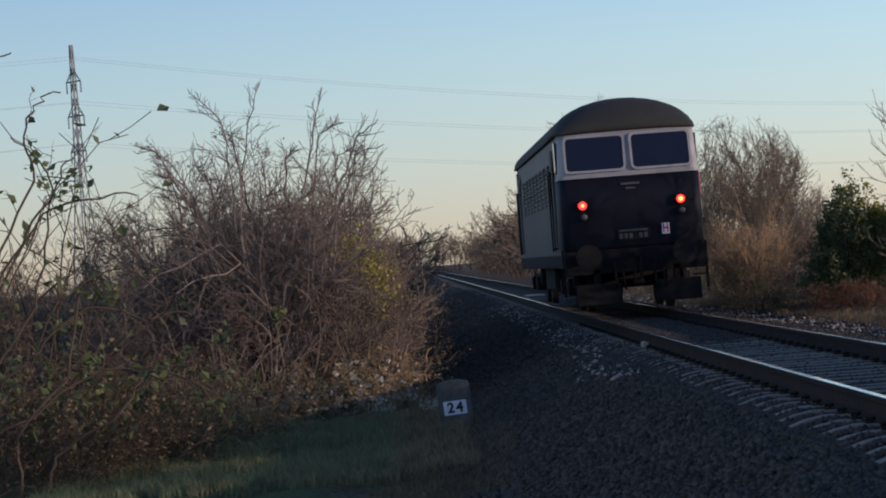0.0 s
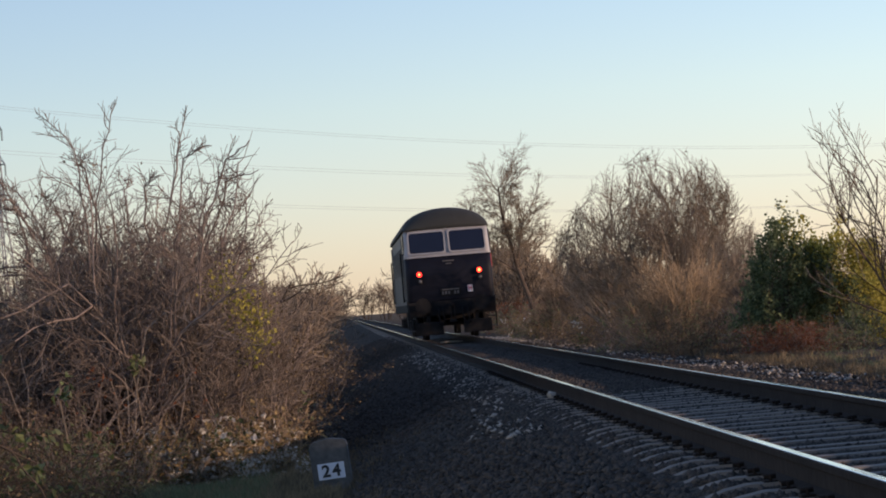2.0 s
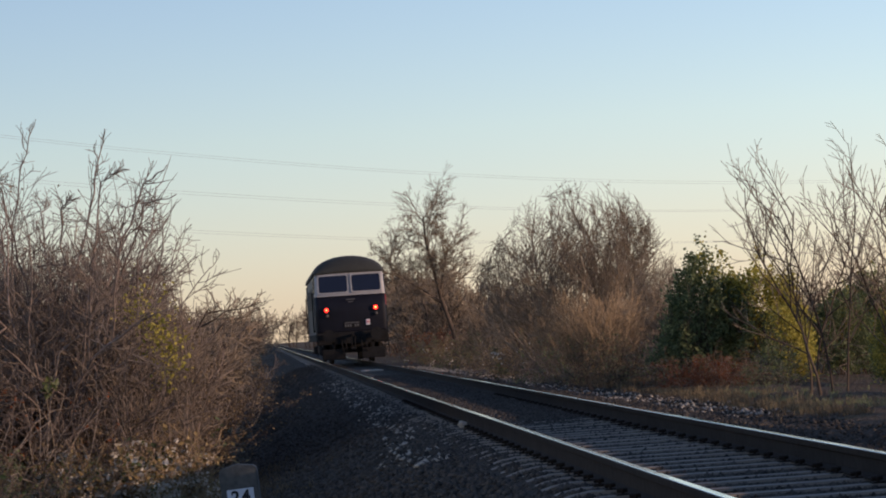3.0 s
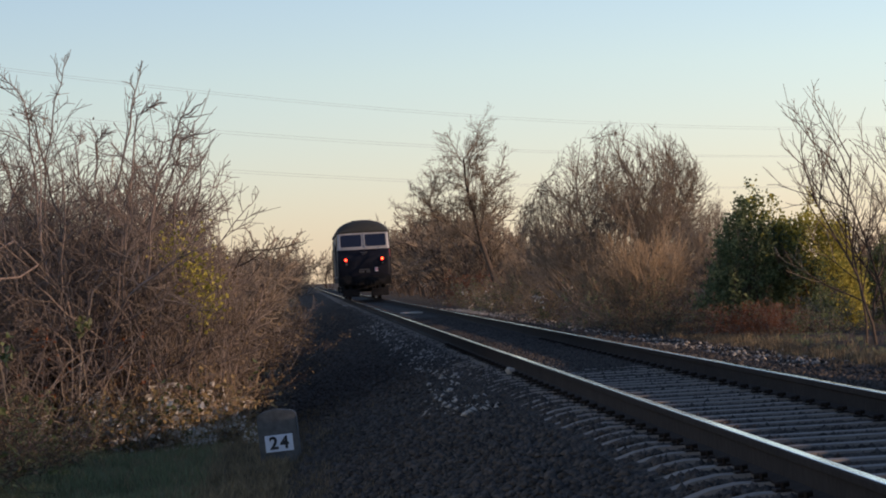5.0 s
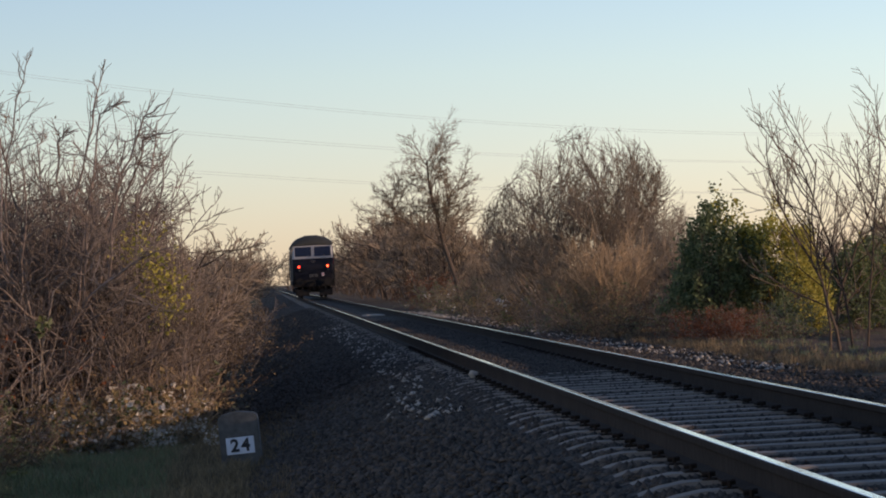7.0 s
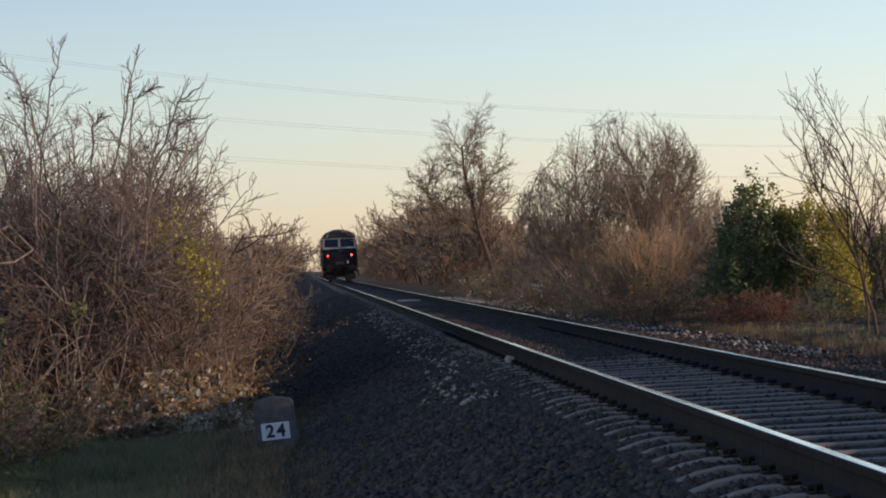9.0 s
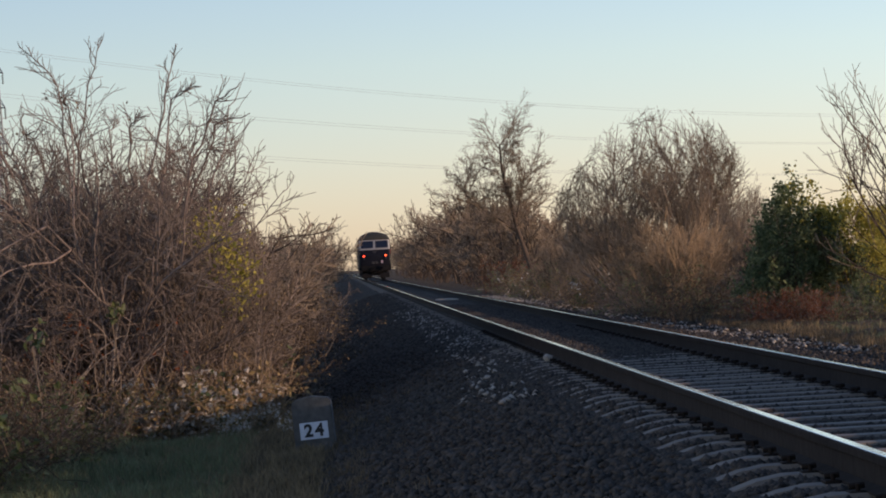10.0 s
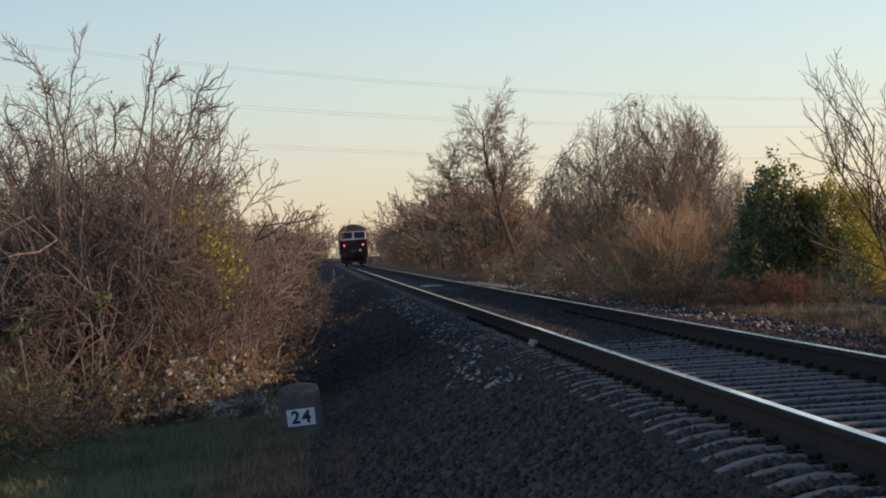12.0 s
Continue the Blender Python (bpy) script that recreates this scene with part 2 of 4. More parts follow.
def build_ground():
    xs = [-2500, -900, -400, -150, -60, -30, -18] + [round(-12 + 0.3 * i, 3) for i in range(81)] + [18, 30, 60, 150, 400, 900, 2500]
    ys = [-300, -80, -40] + [-24 + 0.5 * i for i in range(149)] + [52 + 4 * i for i in range(80)] + [400, 600, 1000, 1800, 4200]
    verts = [(x, y, lift(x, y)) for y in ys for x in xs]
    k = len(xs)
    faces = [(j * k + i, j * k + i + 1, (j + 1) * k + i + 1, (j + 1) * k + i) for j in range(len(ys) - 1) for i in range(k - 1)]
    m = bpy.data.materials.new("earth_and_ballast")
    m.use_nodes = True
    n, l = m.node_tree.nodes, m.node_tree.links
    b = n["Principled BSDF"]
    b.inputs["Roughness"].default_value, b.inputs["Specular IOR Level"].default_value = 0.95, 0.15
    tc, sep = n.new("ShaderNodeTexCoord"), n.new("ShaderNodeSeparateXYZ")
    l.new(tc.outputs["Object"], sep.inputs[0])
    stones = n.new("ShaderNodeTexVoronoi")
    stones.inputs["Scale"].default_value = 17
    l.new(tc.outputs["Object"], stones.inputs["Vector"])
    big, small = n.new("ShaderNodeTexNoise"), n.new("ShaderNodeTexNoise")
    big.inputs["Scale"].default_value, small.inputs["Scale"].default_value = 0.9, 14
    big.inputs["Detail"].default_value = small.inputs["Detail"].default_value = 5
    for s in (big, small):
        l.new(tc.outputs["Object"], s.inputs["Vector"])

    def mix(a, c, fac):
        x = n.new("ShaderNodeMix")
        x.data_type = "RGBA"
        for socket, v in ((x.inputs["A"], a), (x.inputs["B"], c)):
            if isinstance(v, tuple):
                socket.default_value = (*v, 1)
            else:
                l.new(v, socket)
        l.new(fac, x.inputs["Factor"])
        return x.outputs["Result"]

    def span(value, lo, hi):
        x = n.new("ShaderNodeMapRange")
        x.inputs["From Min"].default_value, x.inputs["From Max"].default_value = lo, hi
        l.new(value, x.inputs["Value"])
        return x.outputs["Result"]

    def plus(a, c, op="ADD"):
        x = n.new("ShaderNodeMath")
        x.operation = op
        for i, v in enumerate((a, c)):
            if isinstance(v, (int, float)):
                x.inputs[i].default_value = v
            else:
                l.new(v, x.inputs[i])
        return x.outputs[0]

    gravel = mix((0.026, 0.023, 0.020), (0.075, 0.066, 0.056), stones.outputs["Color"])
    gravel = mix(gravel, (0.05, 0.042, 0.034), span(big.outputs["Fac"], 0.5, 0.8))
    earth = mix((0.045, 0.034, 0.025), (0.13, 0.095, 0.065), span(small.outputs["Fac"], 0.35, 0.7))
    turf = mix((0.045, 0.06, 0.02), (0.10, 0.12, 0.045), span(small.outputs["Fac"], 0.35, 0.7))
    left = mix(earth, turf, span(plus(big.outputs["Fac"], plus(sep.outputs["X"], -0.16, "MULTIPLY")), 1.05, 1.3))
    right = mix(earth, turf, span(big.outputs["Fac"], 0.55, 0.75))
    edge = plus(big.outputs["Fac"], -0.5)
    beyond_left = span(plus(sep.outputs["X"], plus(edge, 3.0, "MULTIPLY")), -3.0, -3.7)
    beyond_right = span(plus(sep.outputs["X"], plus(edge, 1.6, "MULTIPLY")), 3.6, 4.3)
    col = mix(mix(gravel, left, beyond_left), right, beyond_right)
    l.new(col, b.inputs["Base Color"])
    bp = n.new("ShaderNodeBump")
    bp.inputs["Strength"].default_value, bp.inputs["Distance"].default_value = 0.9, 0.05
    l.new(plus(stones.outputs["Distance"], small.outputs["Fac"]), bp.inputs["Height"])
    l.new(bp.outputs["Normal"], b.inputs["Normal"])
    ob = new("ground", mesh_of("ground", verts, faces, m, True))
    tagged(ob, "earth and grass with a dark gravel railway bank", "ground", kind="structure")


build_ground()


# ---- track ----
def build_track():
    track = thing("railway_track", Matrix(), "single railway track with polished rails on concrete sleepers", "railway track", kind="structure")
    prof = [(-0.070, -0.172), (0.070, -0.172), (0.070, -0.160), (0.012, -0.142), (0.009, -0.052), (0.034, -0.040), (0.036, -0.006), (0.030, 0.0), (-0.030, 0.0), (-0.036, -0.006), (-0.034, -0.040), (-0.009, -0.052), (-0.012, -0.142), (-0.070, -0.160)]
    for x in (-0.7525, 0.7525):
        bm = extruded([(x + a, c) for a, c in prof], -25, 900)
        rail = part("rail", bm, RAIL_RUST, track, "rust-brown rail")
        head = extruded([(x + 0.025, 0.0005), (x + 0.022, 0.003), (x - 0.022, 0.003), (x - 0.025, 0.0005)], -25, 900)
        part("running_surface", head, RAIL_HEAD, rail, "bright polished rail head")
    # one sleeper: high seats under the rails, a lower waist, sloping ends
    out = [(-1.25, -0.315), (-1.24, -0.235), (-1.12, -0.195), (-0.98, -0.172), (-0.56, -0.170), (-0.40, -0.172), (0.40, -0.172), (0.56, -0.170), (0.98, -0.172), (1.12, -0.195), (1.24, -0.235), (1.25, -0.315)]
    verts, faces = [], []
    for x, z in out:
        w = 0.145 if z < -0.25 else 0.074
        verts += [(x, -w, z), (x, w, z)]
    k = len(out)
    for i in range(k - 1):
        faces.append((2 * i, 2 * i + 2, 2 * i + 3, 2 * i + 1))
    for s in (0, 1):
        for x, z in out:
            verts.append((x, (-0.145, 0.145)[s], -0.40))
        o = 2 * k + s * k
        for i in range(k - 1):
            quad = (2 * i + s, o + i, o + i + 1, 2 * i + 2 + s)
            faces.append(quad if s == 0 else quad[::-1])
    sleeper_me = mesh_of("sleeper", verts, faces, CONCRETE)
    bm = bmesh.new()
    box(bm, -0.04, 0.04, -0.05, 0.05, -0.182, -0.160, 0.006)
    rod(bm, (0, -0.03, -0.16), (0, -0.03, -0.128), 0.011, 6)
    rod(bm, (-0.035, 0.0, -0.142), (0.035, 0.0, -0.138), 0.014, 6)
    clip_me = bpy.data.meshes.new("rail_clip")
    bm.to_mesh(clip_me)
    bm.free()
    clip_me.materials.append(CLIP)
    first, near = -45, 215
    rng = random.Random(5)
    for i in range(near):
        y = 0.6 * (first + i)
        s = part("sleeper", sleeper_me, None, track)
        s.location = (rng.uniform(-0.015, 0.015), y, rng.uniform(-0.008, 0.004))
        s.rotation_euler = (0, 0, rng.uniform(-0.006, 0.006))
        if 37 < i < 97:
            for x in (-0.86, -0.645, 0.645, 0.86):
                c = part("rail_clip", clip_me, None, track)
                c.location = (x, y, 0)
    far_v, far_f = [], []
    for i in range(near, near + 700):
        o, y = len(far_v), 0.6 * (first + i)
        far_v += [(a, c + y, d) for a, c, d in verts]
        far_f += [tuple(o + q for q in f) for f in faces]
    far = part("far_sleepers", mesh_of("far_sleepers", far_v, far_f, CONCRETE), None, track, "concrete sleepers running into the distance")
    tagged(far, kind="stuff")


def stones(name, material, label, count, where, size, seed, sink=0.3):
    """Loose stones, each an uneven eight-sided lump."""
    rng = np.random.default_rng(seed)
    xs, ys = where(rng, count)
    keep = (np.abs(xs) > 1.27) | (np.abs((ys + 0.3) % 0.6 - 0.3) > 0.155) | (ys > 17)
    xs, ys = xs[keep], ys[keep]
    sink = np.where(np.abs(xs) < 1.3, max(sink, 0.55), sink)
    c = len(xs)
    base = np.array([(1, 0, 0), (-1, 0, 0), (0, 1, 0), (0, -1, 0), (0, 0, 1), (0, 0, -1)], float)
    tri = np.array([(0, 2, 4), (2, 1, 4), (1, 3, 4), (3, 0, 4), (2, 0, 5), (1, 2, 5), (3, 1, 5), (0, 3, 5)])
    r = size[0] + (size[1] - size[0]) * rng.random(c) ** 1.6
    v = base[None] * rng.uniform(0.55, 1.15, (c, 6, 1)) + rng.uniform(-0.28, 0.28, (c, 6, 3))
    ang = rng.uniform(0, 6.283, c)
    ca, sa = np.cos(ang)[:, None], np.sin(ang)[:, None]
    v = np.stack([v[..., 0] * ca - v[..., 1] * sa, v[..., 0] * sa + v[..., 1] * ca, v[..., 2] * 0.75], -1) * r[:, None, None]
    z = np.array([lift(a, d) for a, d in zip(xs, ys)])
    v += np.stack([xs, ys, z + r * (0.5 - sink)], -1)[:, None]
    f = tri[None] + (np.arange(c) * 6)[:, None, None]
    me = bpy.data.meshes.new(name)
    me.vertices.add(c * 6)
    me.vertices.foreach_set("co", v.reshape(-1))
    me.loops.add(c * 24)
    me.loops.foreach_set("vertex_index", f.reshape(-1))
    me.polygons.add(c * 8)
    me.polygons.foreach_set("loop_start", np.arange(c * 8) * 3)
    me.materials.append(material)
    me.update(calc_edges=True)
    me.validate()
    return tagged(new(name, me), label, "gravel", kind="stuff")


def build_ballast():
    def bank(rng, c):
        y = -4 + 115 * rng.random(c) ** 2.1
        return -0.85 - 2.5 * rng.random(c) - np.abs(rng.normal(0, 0.25, c)) * (rng.random(c) < 0.4), y

    def between(rng, c):
        y = -2 + 62 * rng.random(c) ** 1.9
        return rng.uniform(-0.67, 0.67, c), y

    def ends(rng, c):
        y = -2 + 20 * rng.random(c)
        return np.where(rng.random(c) < 0.7, -1, 1) * rng.uniform(0.83, 1.32, c), y

    def right(rng, c):
        y = 4 + 70 * rng.random(c) ** 1.3
        return rng.uniform(0.85, 3.8, c), y

    def strip(rng, c):
        y = 12 + 50 * rng.random(c) ** 1.2
        return -1.4 - 0.25 * np.clip((24 - y) / 10, 0, 1) + rng.normal(0, 0.13, c) + 0.08 * np.sin(y * 0.7), y

    def verge(rng, c):
        y = 22 + 75 * rng.random(c)
        return 3.35 + rng.normal(0, 0.25, c) - 0.004 * (y - 22), y

    stones("ballast", BALLAST, "dark grey crushed stone ballast on the bank", 50000, bank, (0.018, 0.05), 1)
    stones("ballast", BALLAST, "dark grey crushed stone ballast between the rails", 22000, between, (0.016, 0.038), 2, 0.5)
    stones("ballast", BALLAST, "dark grey crushed stone ballast round the sleeper ends", 6500, ends, (0.016, 0.04), 6, 0.5)
    stones("ballast", BALLAST, "dark grey crushed stone ballast on the shoulder", 19000, right, (0.02, 0.055), 3)
    stones("pale_stones", PALE_STONE, "pale loose stones scattered along the ballast", 900, strip, (0.015, 0.05), 4)
    stones("pale_stones", PALE_STONE, "pale loose stones at the edge of the verge", 1900, verge, (0.018, 0.06), 5)


build_track()
build_ballast()


# ---- locomotive ----
def build_locomotive():
    """The end that faces back along the line lies at y = 0; the body runs on along +y."""
    loco = thing("diesel_locomotive", pose(0, 31, 0), "dark navy diesel locomotive with white cab band and lit tail lights", "locomotive")
    W, L = 1.30, 18.4

    def arch(z):
        return [(W * math.cos(a) * 1.015, z + 0.66 * math.sin(a)) for a in [math.pi * i / 16 for i in range(17)]]

    def cab_shell(levels, depth):
        """The bowed cab end with rounded corners, one ring for each (height, half width, front)."""
        bm, rings = bmesh.new(), []
        for z, w, front in levels:
            c, half = 0.15, []
            for i in range(5):
                x = (w - c) * i / 4
                half.append((x, front + 0.08 * (x / w) ** 2))
            y1 = half[-1][1]
            half += [(w - c + c * math.sin(a), y1 + c * (1 - math.cos(a))) for a in (0.4, 0.8, 1.2, 1.5708)] + [(w, depth)]
            rings.append([bm.verts.new((x, y, z)) for x, y in [(-x, y) for x, y in half[:0:-1]] + half])
        for a, b in zip(rings, rings[1:]):
            for i in range(len(a) - 1):
                bm.faces.new((a[i], a[i + 1], b[i + 1], b[i]))
        bm.faces.new(rings[0])
        bm.faces.new(rings[-1])
        return bm

    def shaded(ob):
        for p in ob.data.polygons:
            p.use_smooth = len(p.vertices) == 4 and abs(p.normal.z) < 0.9
        return ob

    # body shell behind the cab, with slightly leaning sides, in a lower and an upper band
    low = extruded([(-W, 1.12), (W, 1.12), (W, 2.0), (W - 0.01, 2.50), (-W + 0.01, 2.50), (-W, 2.0)], 0.93, L)
    body = part("body", low, DARK_SIDE, loco, "sooty dark grey lower side panels")
    up = extruded([(-W + 0.01, 2.50), (W - 0.01, 2.50), (W - 0.05, 3.34), (-W + 0.05, 3.34)], 0.93, L)
    part("upper_body", up, GREY_SIDE, loco, "grey upper side panels")
    shaded(part("cab_band", cab_shell([(2.505, W - 0.006, 0.0), (2.56, W - 0.010, 0.015), (2.95, W - 0.03, 0.085), (3.36, W - 0.052, 0.165)], 0.95), CREAM, loco, "white band round the cab windows"))
    # roof: an arch along the body that curves down to the cab end like a dome
    stations = [(0.11, 0.04), (0.13, 0.2), (0.18, 0.38), (0.26, 0.55), (0.38, 0.72), (0.54, 0.87), (0.74, 0.96), (1.0, 1.0), (L + 0.05, 1.0)]
    bm, rings = bmesh.new(), []
    for y, g in stations:
        grow_w = 0.965 + 0.035 * g
        rings.append([bm.verts.new((x * grow_w, y + (0.08 * (x / W) ** 2 if y < 0.9 else 0), 3.31 + (z - 3.31) * g)) for x, z in arch(3.31)])
    for a, b in zip(rings, rings[1:]):
        for i in range(len(a) - 1):
            bm.faces.new((a[i], a[i + 1], b[i + 1], b[i]))
        bm.faces.new((a[-1], a[0], b[0], b[-1]))
    bm.faces.new(rings[0])
    bm.faces.new(rings[-1])
    roof_ob = shaded(part("roof", bm, ROOF_PAINT, loco, "sooty dark arched roof"))
    for y in (3.5, 6.5, 9.5, 12.5):
        part("roof_hatch", boxed(-0.45, 0.45, y, y + 1.3, 3.9, 4.01, 0.03), ROOF_PAINT, roof_ob)
    bm = bmesh.new()
    rod(bm, (0, 8.6, 3.9), (0, 8.6, 4.1), 0.16, 14)
    part("exhaust", bm, DARK_STEEL, roof_ob)
    # end panel, bowed and rounded at its corners
    end = shaded(part("end_panel", cab_shell([(1.13, W - 0.03, 0.03), (1.22, W - 0.004, 0.004), (1.9, W, 0.0), (2.505, W - 0.012, 0.004)], 0.94), NAVY, loco, "dark navy end panel"))
    part("waist_moulding", cab_shell([(2.488, W + 0.002, -0.014), (2.530, W + 0.002, -0.010)], 0.93), CREAM, end, "white moulding")

    def rounded(hx, hz, r):
        return [(sx * (hx - r) + r * math.cos(a), sz * (hz - r) + r * math.sin(a)) for sx, sz, a0 in ((1, 1, 0.0), (-1, 1, 1.5708), (-1, -1, 3.1416), (1, -1, 4.7124)) for a in (a0, a0 + 0.52, a0 + 1.05, a0 + 1.5708)]

    # windscreens, raked and turned with the bow of the cab
    for side in (-1, 1):
        m = Matrix.Translation((side * 0.605, 0.092, 2.925)) @ pose(0, 0, 0, -11, 0, side * 3.4)
        bm = bmesh.new()
        outer, inner = rounded(0.565, 0.35, 0.09), rounded(0.522, 0.307, 0.07)
        k = len(outer)
        rows = [[bm.verts.new((x, y, z)) for x, z in ring] for ring, y in ((outer, 0.02), (outer, -0.022), (inner, -0.022), (inner, 0.02))]
        for a, b in zip(rows, rows[1:]):
            for i in range(k):
                bm.faces.new((a[i], a[(i + 1) % k], b[(i + 1) % k], b[i]))
        bm.transform(m)
        fr = part("windscreen_frame", bm, CREAM, loco, "white windscreen frame")
        bm = extruded(rounded(0.53, 0.315, 0.075), -0.012, 0.004)
        bm.transform(m)
        part("windscreen", bm, GLASS, fr, "dark reflecting windscreen")
    # lamps
    for x in (-0.90, 0.90):
        bm = bmesh.new()
        rod(bm, (x, 0.07, 1.99), (x, -0.05, 1.99), 0.105, 20)
        bez = part("tail_light", bm, DARK_STEEL, loco, "tail lamp housing")
        bm = bmesh.new()
        rod(bm, (x, -0.045, 1.99), (x, -0.065, 1.99), 0.075, 20)
        part("lens", bm, RED_GLOW, bez, "lit red lens")
        bm = bmesh.new()
        r = 0.032 if x < 0 else 0.045
        bmesh.ops.create_uvsphere(bm, u_segments=16, v_segments=8, radius=r, matrix=Matrix.Translation((x, -0.065, 1.99)) @ Matrix.Diagonal((1, 0.5, 1, 1)))
        part("bulb", bm, AMBER_GLOW, bez, "bright amber bulb")
        bm = bmesh.new()
        rod(bm, (x + 0.02, 0.07, 1.78), (x + 0.02, -0.05, 1.78), 0.075, 18)
        mk = part("marker_lamp", bm, DARK_STEEL, loco)
        bm = bmesh.new()
        bmesh.ops.create_uvsphere(bm, u_segments=14, v_segments=7, radius=0.055, matrix=Matrix.Translation((x + 0.02, -0.045, 1.78)) @ Matrix.Diagonal((1, 0.4, 1, 1)))
        part("lens", bm, GREY_STEEL, mk, "unlit grey lens")
    # crest, number bars, warning plate
    bm = bmesh.new()
    box(bm, -0.17, 0.17, -0.014, 0.01, 2.32, 2.36, 0.006)
    box(bm, -0.09, 0.09, -0.014, 0.01, 2.24, 2.27, 0.006)
    part("crest", bm, GREY_STEEL, end, "small pale crest")
    bm = bmesh.new()
    box(bm, -0.30, 0.30, -0.012, 0.01, 1.30, 1.52, 0.006)
    plate = part("number_panel", bm, DARK_STEEL, end)
    bm = bmesh.new()
    for i in range(6):
        if i != 3:
            box(bm, -0.26 + 0.09 * i, -0.20 + 0.09 * i, -0.018, -0.008, 1.34, 1.43)
    box(bm, -0.26, 0.26, -0.018, -0.008, 1.465, 1.50)
    part("number_bars", bm, GREY_STEEL, plate)
    bm = boxed(0.52, 0.66, -0.02, 0.04, 1.37, 1.57, 0.008)
    wp = part("warning_plate", bm, WHITE_PLATE, end, "white plate with red bars")
    bm = bmesh.new()
    box(bm, 0.54, 0.565, -0.026, -0.012, 1.40, 1.56)
    box(bm, 0.615, 0.64, -0.026, -0.012, 1.40, 1.56)
    box(bm, 0.565, 0.615, -0.026, -0.012, 1.465, 1.495)
    part("red_bars", bm, RED_PAINT, wp)
    # red patch on the side edge of the cab, painting the reddish low sun there
    bm = boxed(1.282, 1.312, 0.25, 0.60, 2.05, 2.45, 0.01)
    part("sunlit_patch", bm, RED_PAINT, body, "red patch painting low sunlight on the cab side")
    # side doors, windows, grilles, handrails
    for s in (-1, 1):
        xo = s * (W + 0.004)
        for y in (1.55, 16.2):
            bm = boxed(min(xo, xo + s * 0.02), max(xo, xo + s * 0.02), y, y + 0.62, 1.25, 3.1, 0.006)
            d = part("side_door", bm, DARK_SIDE, loco, "grey cab side door")
            bm = bmesh.new()
            rod(bm, (xo + s * 0.05, y + 0.08, 1.9), (xo + s * 0.05, y + 0.08, 2.05), 0.012, 6)
            part("handle", bm, DARK_STEEL, d)
            for yy in (y - 0.08, y + 0.70):
                bm = bmesh.new()
                rod(bm, (xo + s * 0.06, yy, 1.2), (xo + s * 0.06, yy, 2.7), 0.016, 8)
                rod(bm, (xo - s * 0.02, yy, 1.25), (xo + s * 0.06, yy, 1.25), 0.014, 6)
                rod(bm, (xo - s * 0.02, yy, 2.65), (xo + s * 0.06, yy, 2.65), 0.014, 6)
                part("handrail", bm, DARK_STEEL, loco)
        for y in (0.5, 17.4):
            bm = boxed(min(xo - s * 0.03, xo + s * 0.01), max(xo - s * 0.03, xo + s * 0.01), y, y + 0.35, 2.62, 3.2, 0.006)
            part("cab_side_window", bm, GLASS, loco, "dark cab side window")
        for j in range(8):
            y = 3.0 + 1.55 * j
            bm = bmesh.new()
            for q in range(9):
                box(bm, min(xo, xo + s * 0.02), max(xo, xo + s * 0.02), y, y + 1.2, 2.1 + 0.09 * q, 2.15 + 0.09 * q)
            part("side_grille", bm, DARK_SIDE, body, "slatted grille")
    # frame, buffers, coupling
    bm = boxed(-W - 0.01, W + 0.01, -0.10, L - 0.1, 0.86, 1.13, 0.03)
    frame_ob = part("underframe", bm, DARK_STEEL, loco, "grimy black underframe")
    bm = boxed(-W, W, -0.16, 0.0, 0.72, 1.16, 0.02)
    beam = part("buffer_beam", bm, DARK_STEEL, loco)
    for x in (-0.875, 0.875):
        bm = bmesh.new()
        rod(bm, (x, -0.1, 1.04), (x, -0.42, 1.04), 0.10, 14)
        rod(bm, (x, -0.1, 1.04), (x, -0.2, 1.04), 0.16, 14)
        bf = part("buffer", bm, DARK_STEEL, loco)
        bm = bmesh.new()
        rod(bm, (x, -0.42, 1.04), (x, -0.46, 1.04), 0.235, 24)
        part("buffer_head", bm, DARK_STEEL, bf, "grimy buffer head")
    bm = bmesh.new()
    box(bm, -0.05, 0.05, -0.42, -0.1, 0.98, 1.08, 0.02)
    rod(bm, (-0.06, -0.36, 1.0), (-0.06, -0.33, 0.55), 0.022, 8)
    rod(bm, (0.06, -0.36, 1.0), (0.06, -0.33, 0.55), 0.022, 8)
    box(bm, -0.1, 0.1, -0.37, -0.30, 0.50, 0.58, 0.015)
    part("screw_coupling", bm, DARK_STEEL, loco)
    for x in (-0.42, -0.28, 0.30, 0.46):
        bm = bmesh.new()
        pts = [(x, -0.15, 0.95), (x, -0.30, 0.80), (x + 0.02, -0.32, 0.55), (x + 0.05, -0.24, 0.42)]
        for a, c in zip(pts, pts[1:]):
            rod(bm, a, c, 0.022, 8)
        part("brake_hose", bm, DARK_STEEL, beam)
    for x0, x1 in ((-1.15, -0.30), (0.30, 1.15)):
        bm = bmesh.new()
        box(bm, x0, x1, -0.22, -0.16, 0.16, 0.55, 0.02)
        box(bm, (x0 + x1) / 2 - 0.05, (x0 + x1) / 2 + 0.05, -0.16, 0.1, 0.5, 0.8)
        part("rail_guard", bm, DARK_STEEL, loco, "plough plate over the rail")
    for s in (-1, 1):
        for z in (0.30, 0.58, 0.86):
            bm = boxed(min(s * 1.05, s * 1.33), max(s * 1.05, s * 1.33), 0.02, 0.30, z, z + 0.03, 0.006)
            part("step", bm, GREY_STEEL if z < 0.4 else DARK_STEEL, loco, "cab step")
        bm = bmesh.new()
        rod(bm, (s * 1.31, 0.05, 0.28), (s * 1.31, 0.05, 1.2), 0.015, 6)
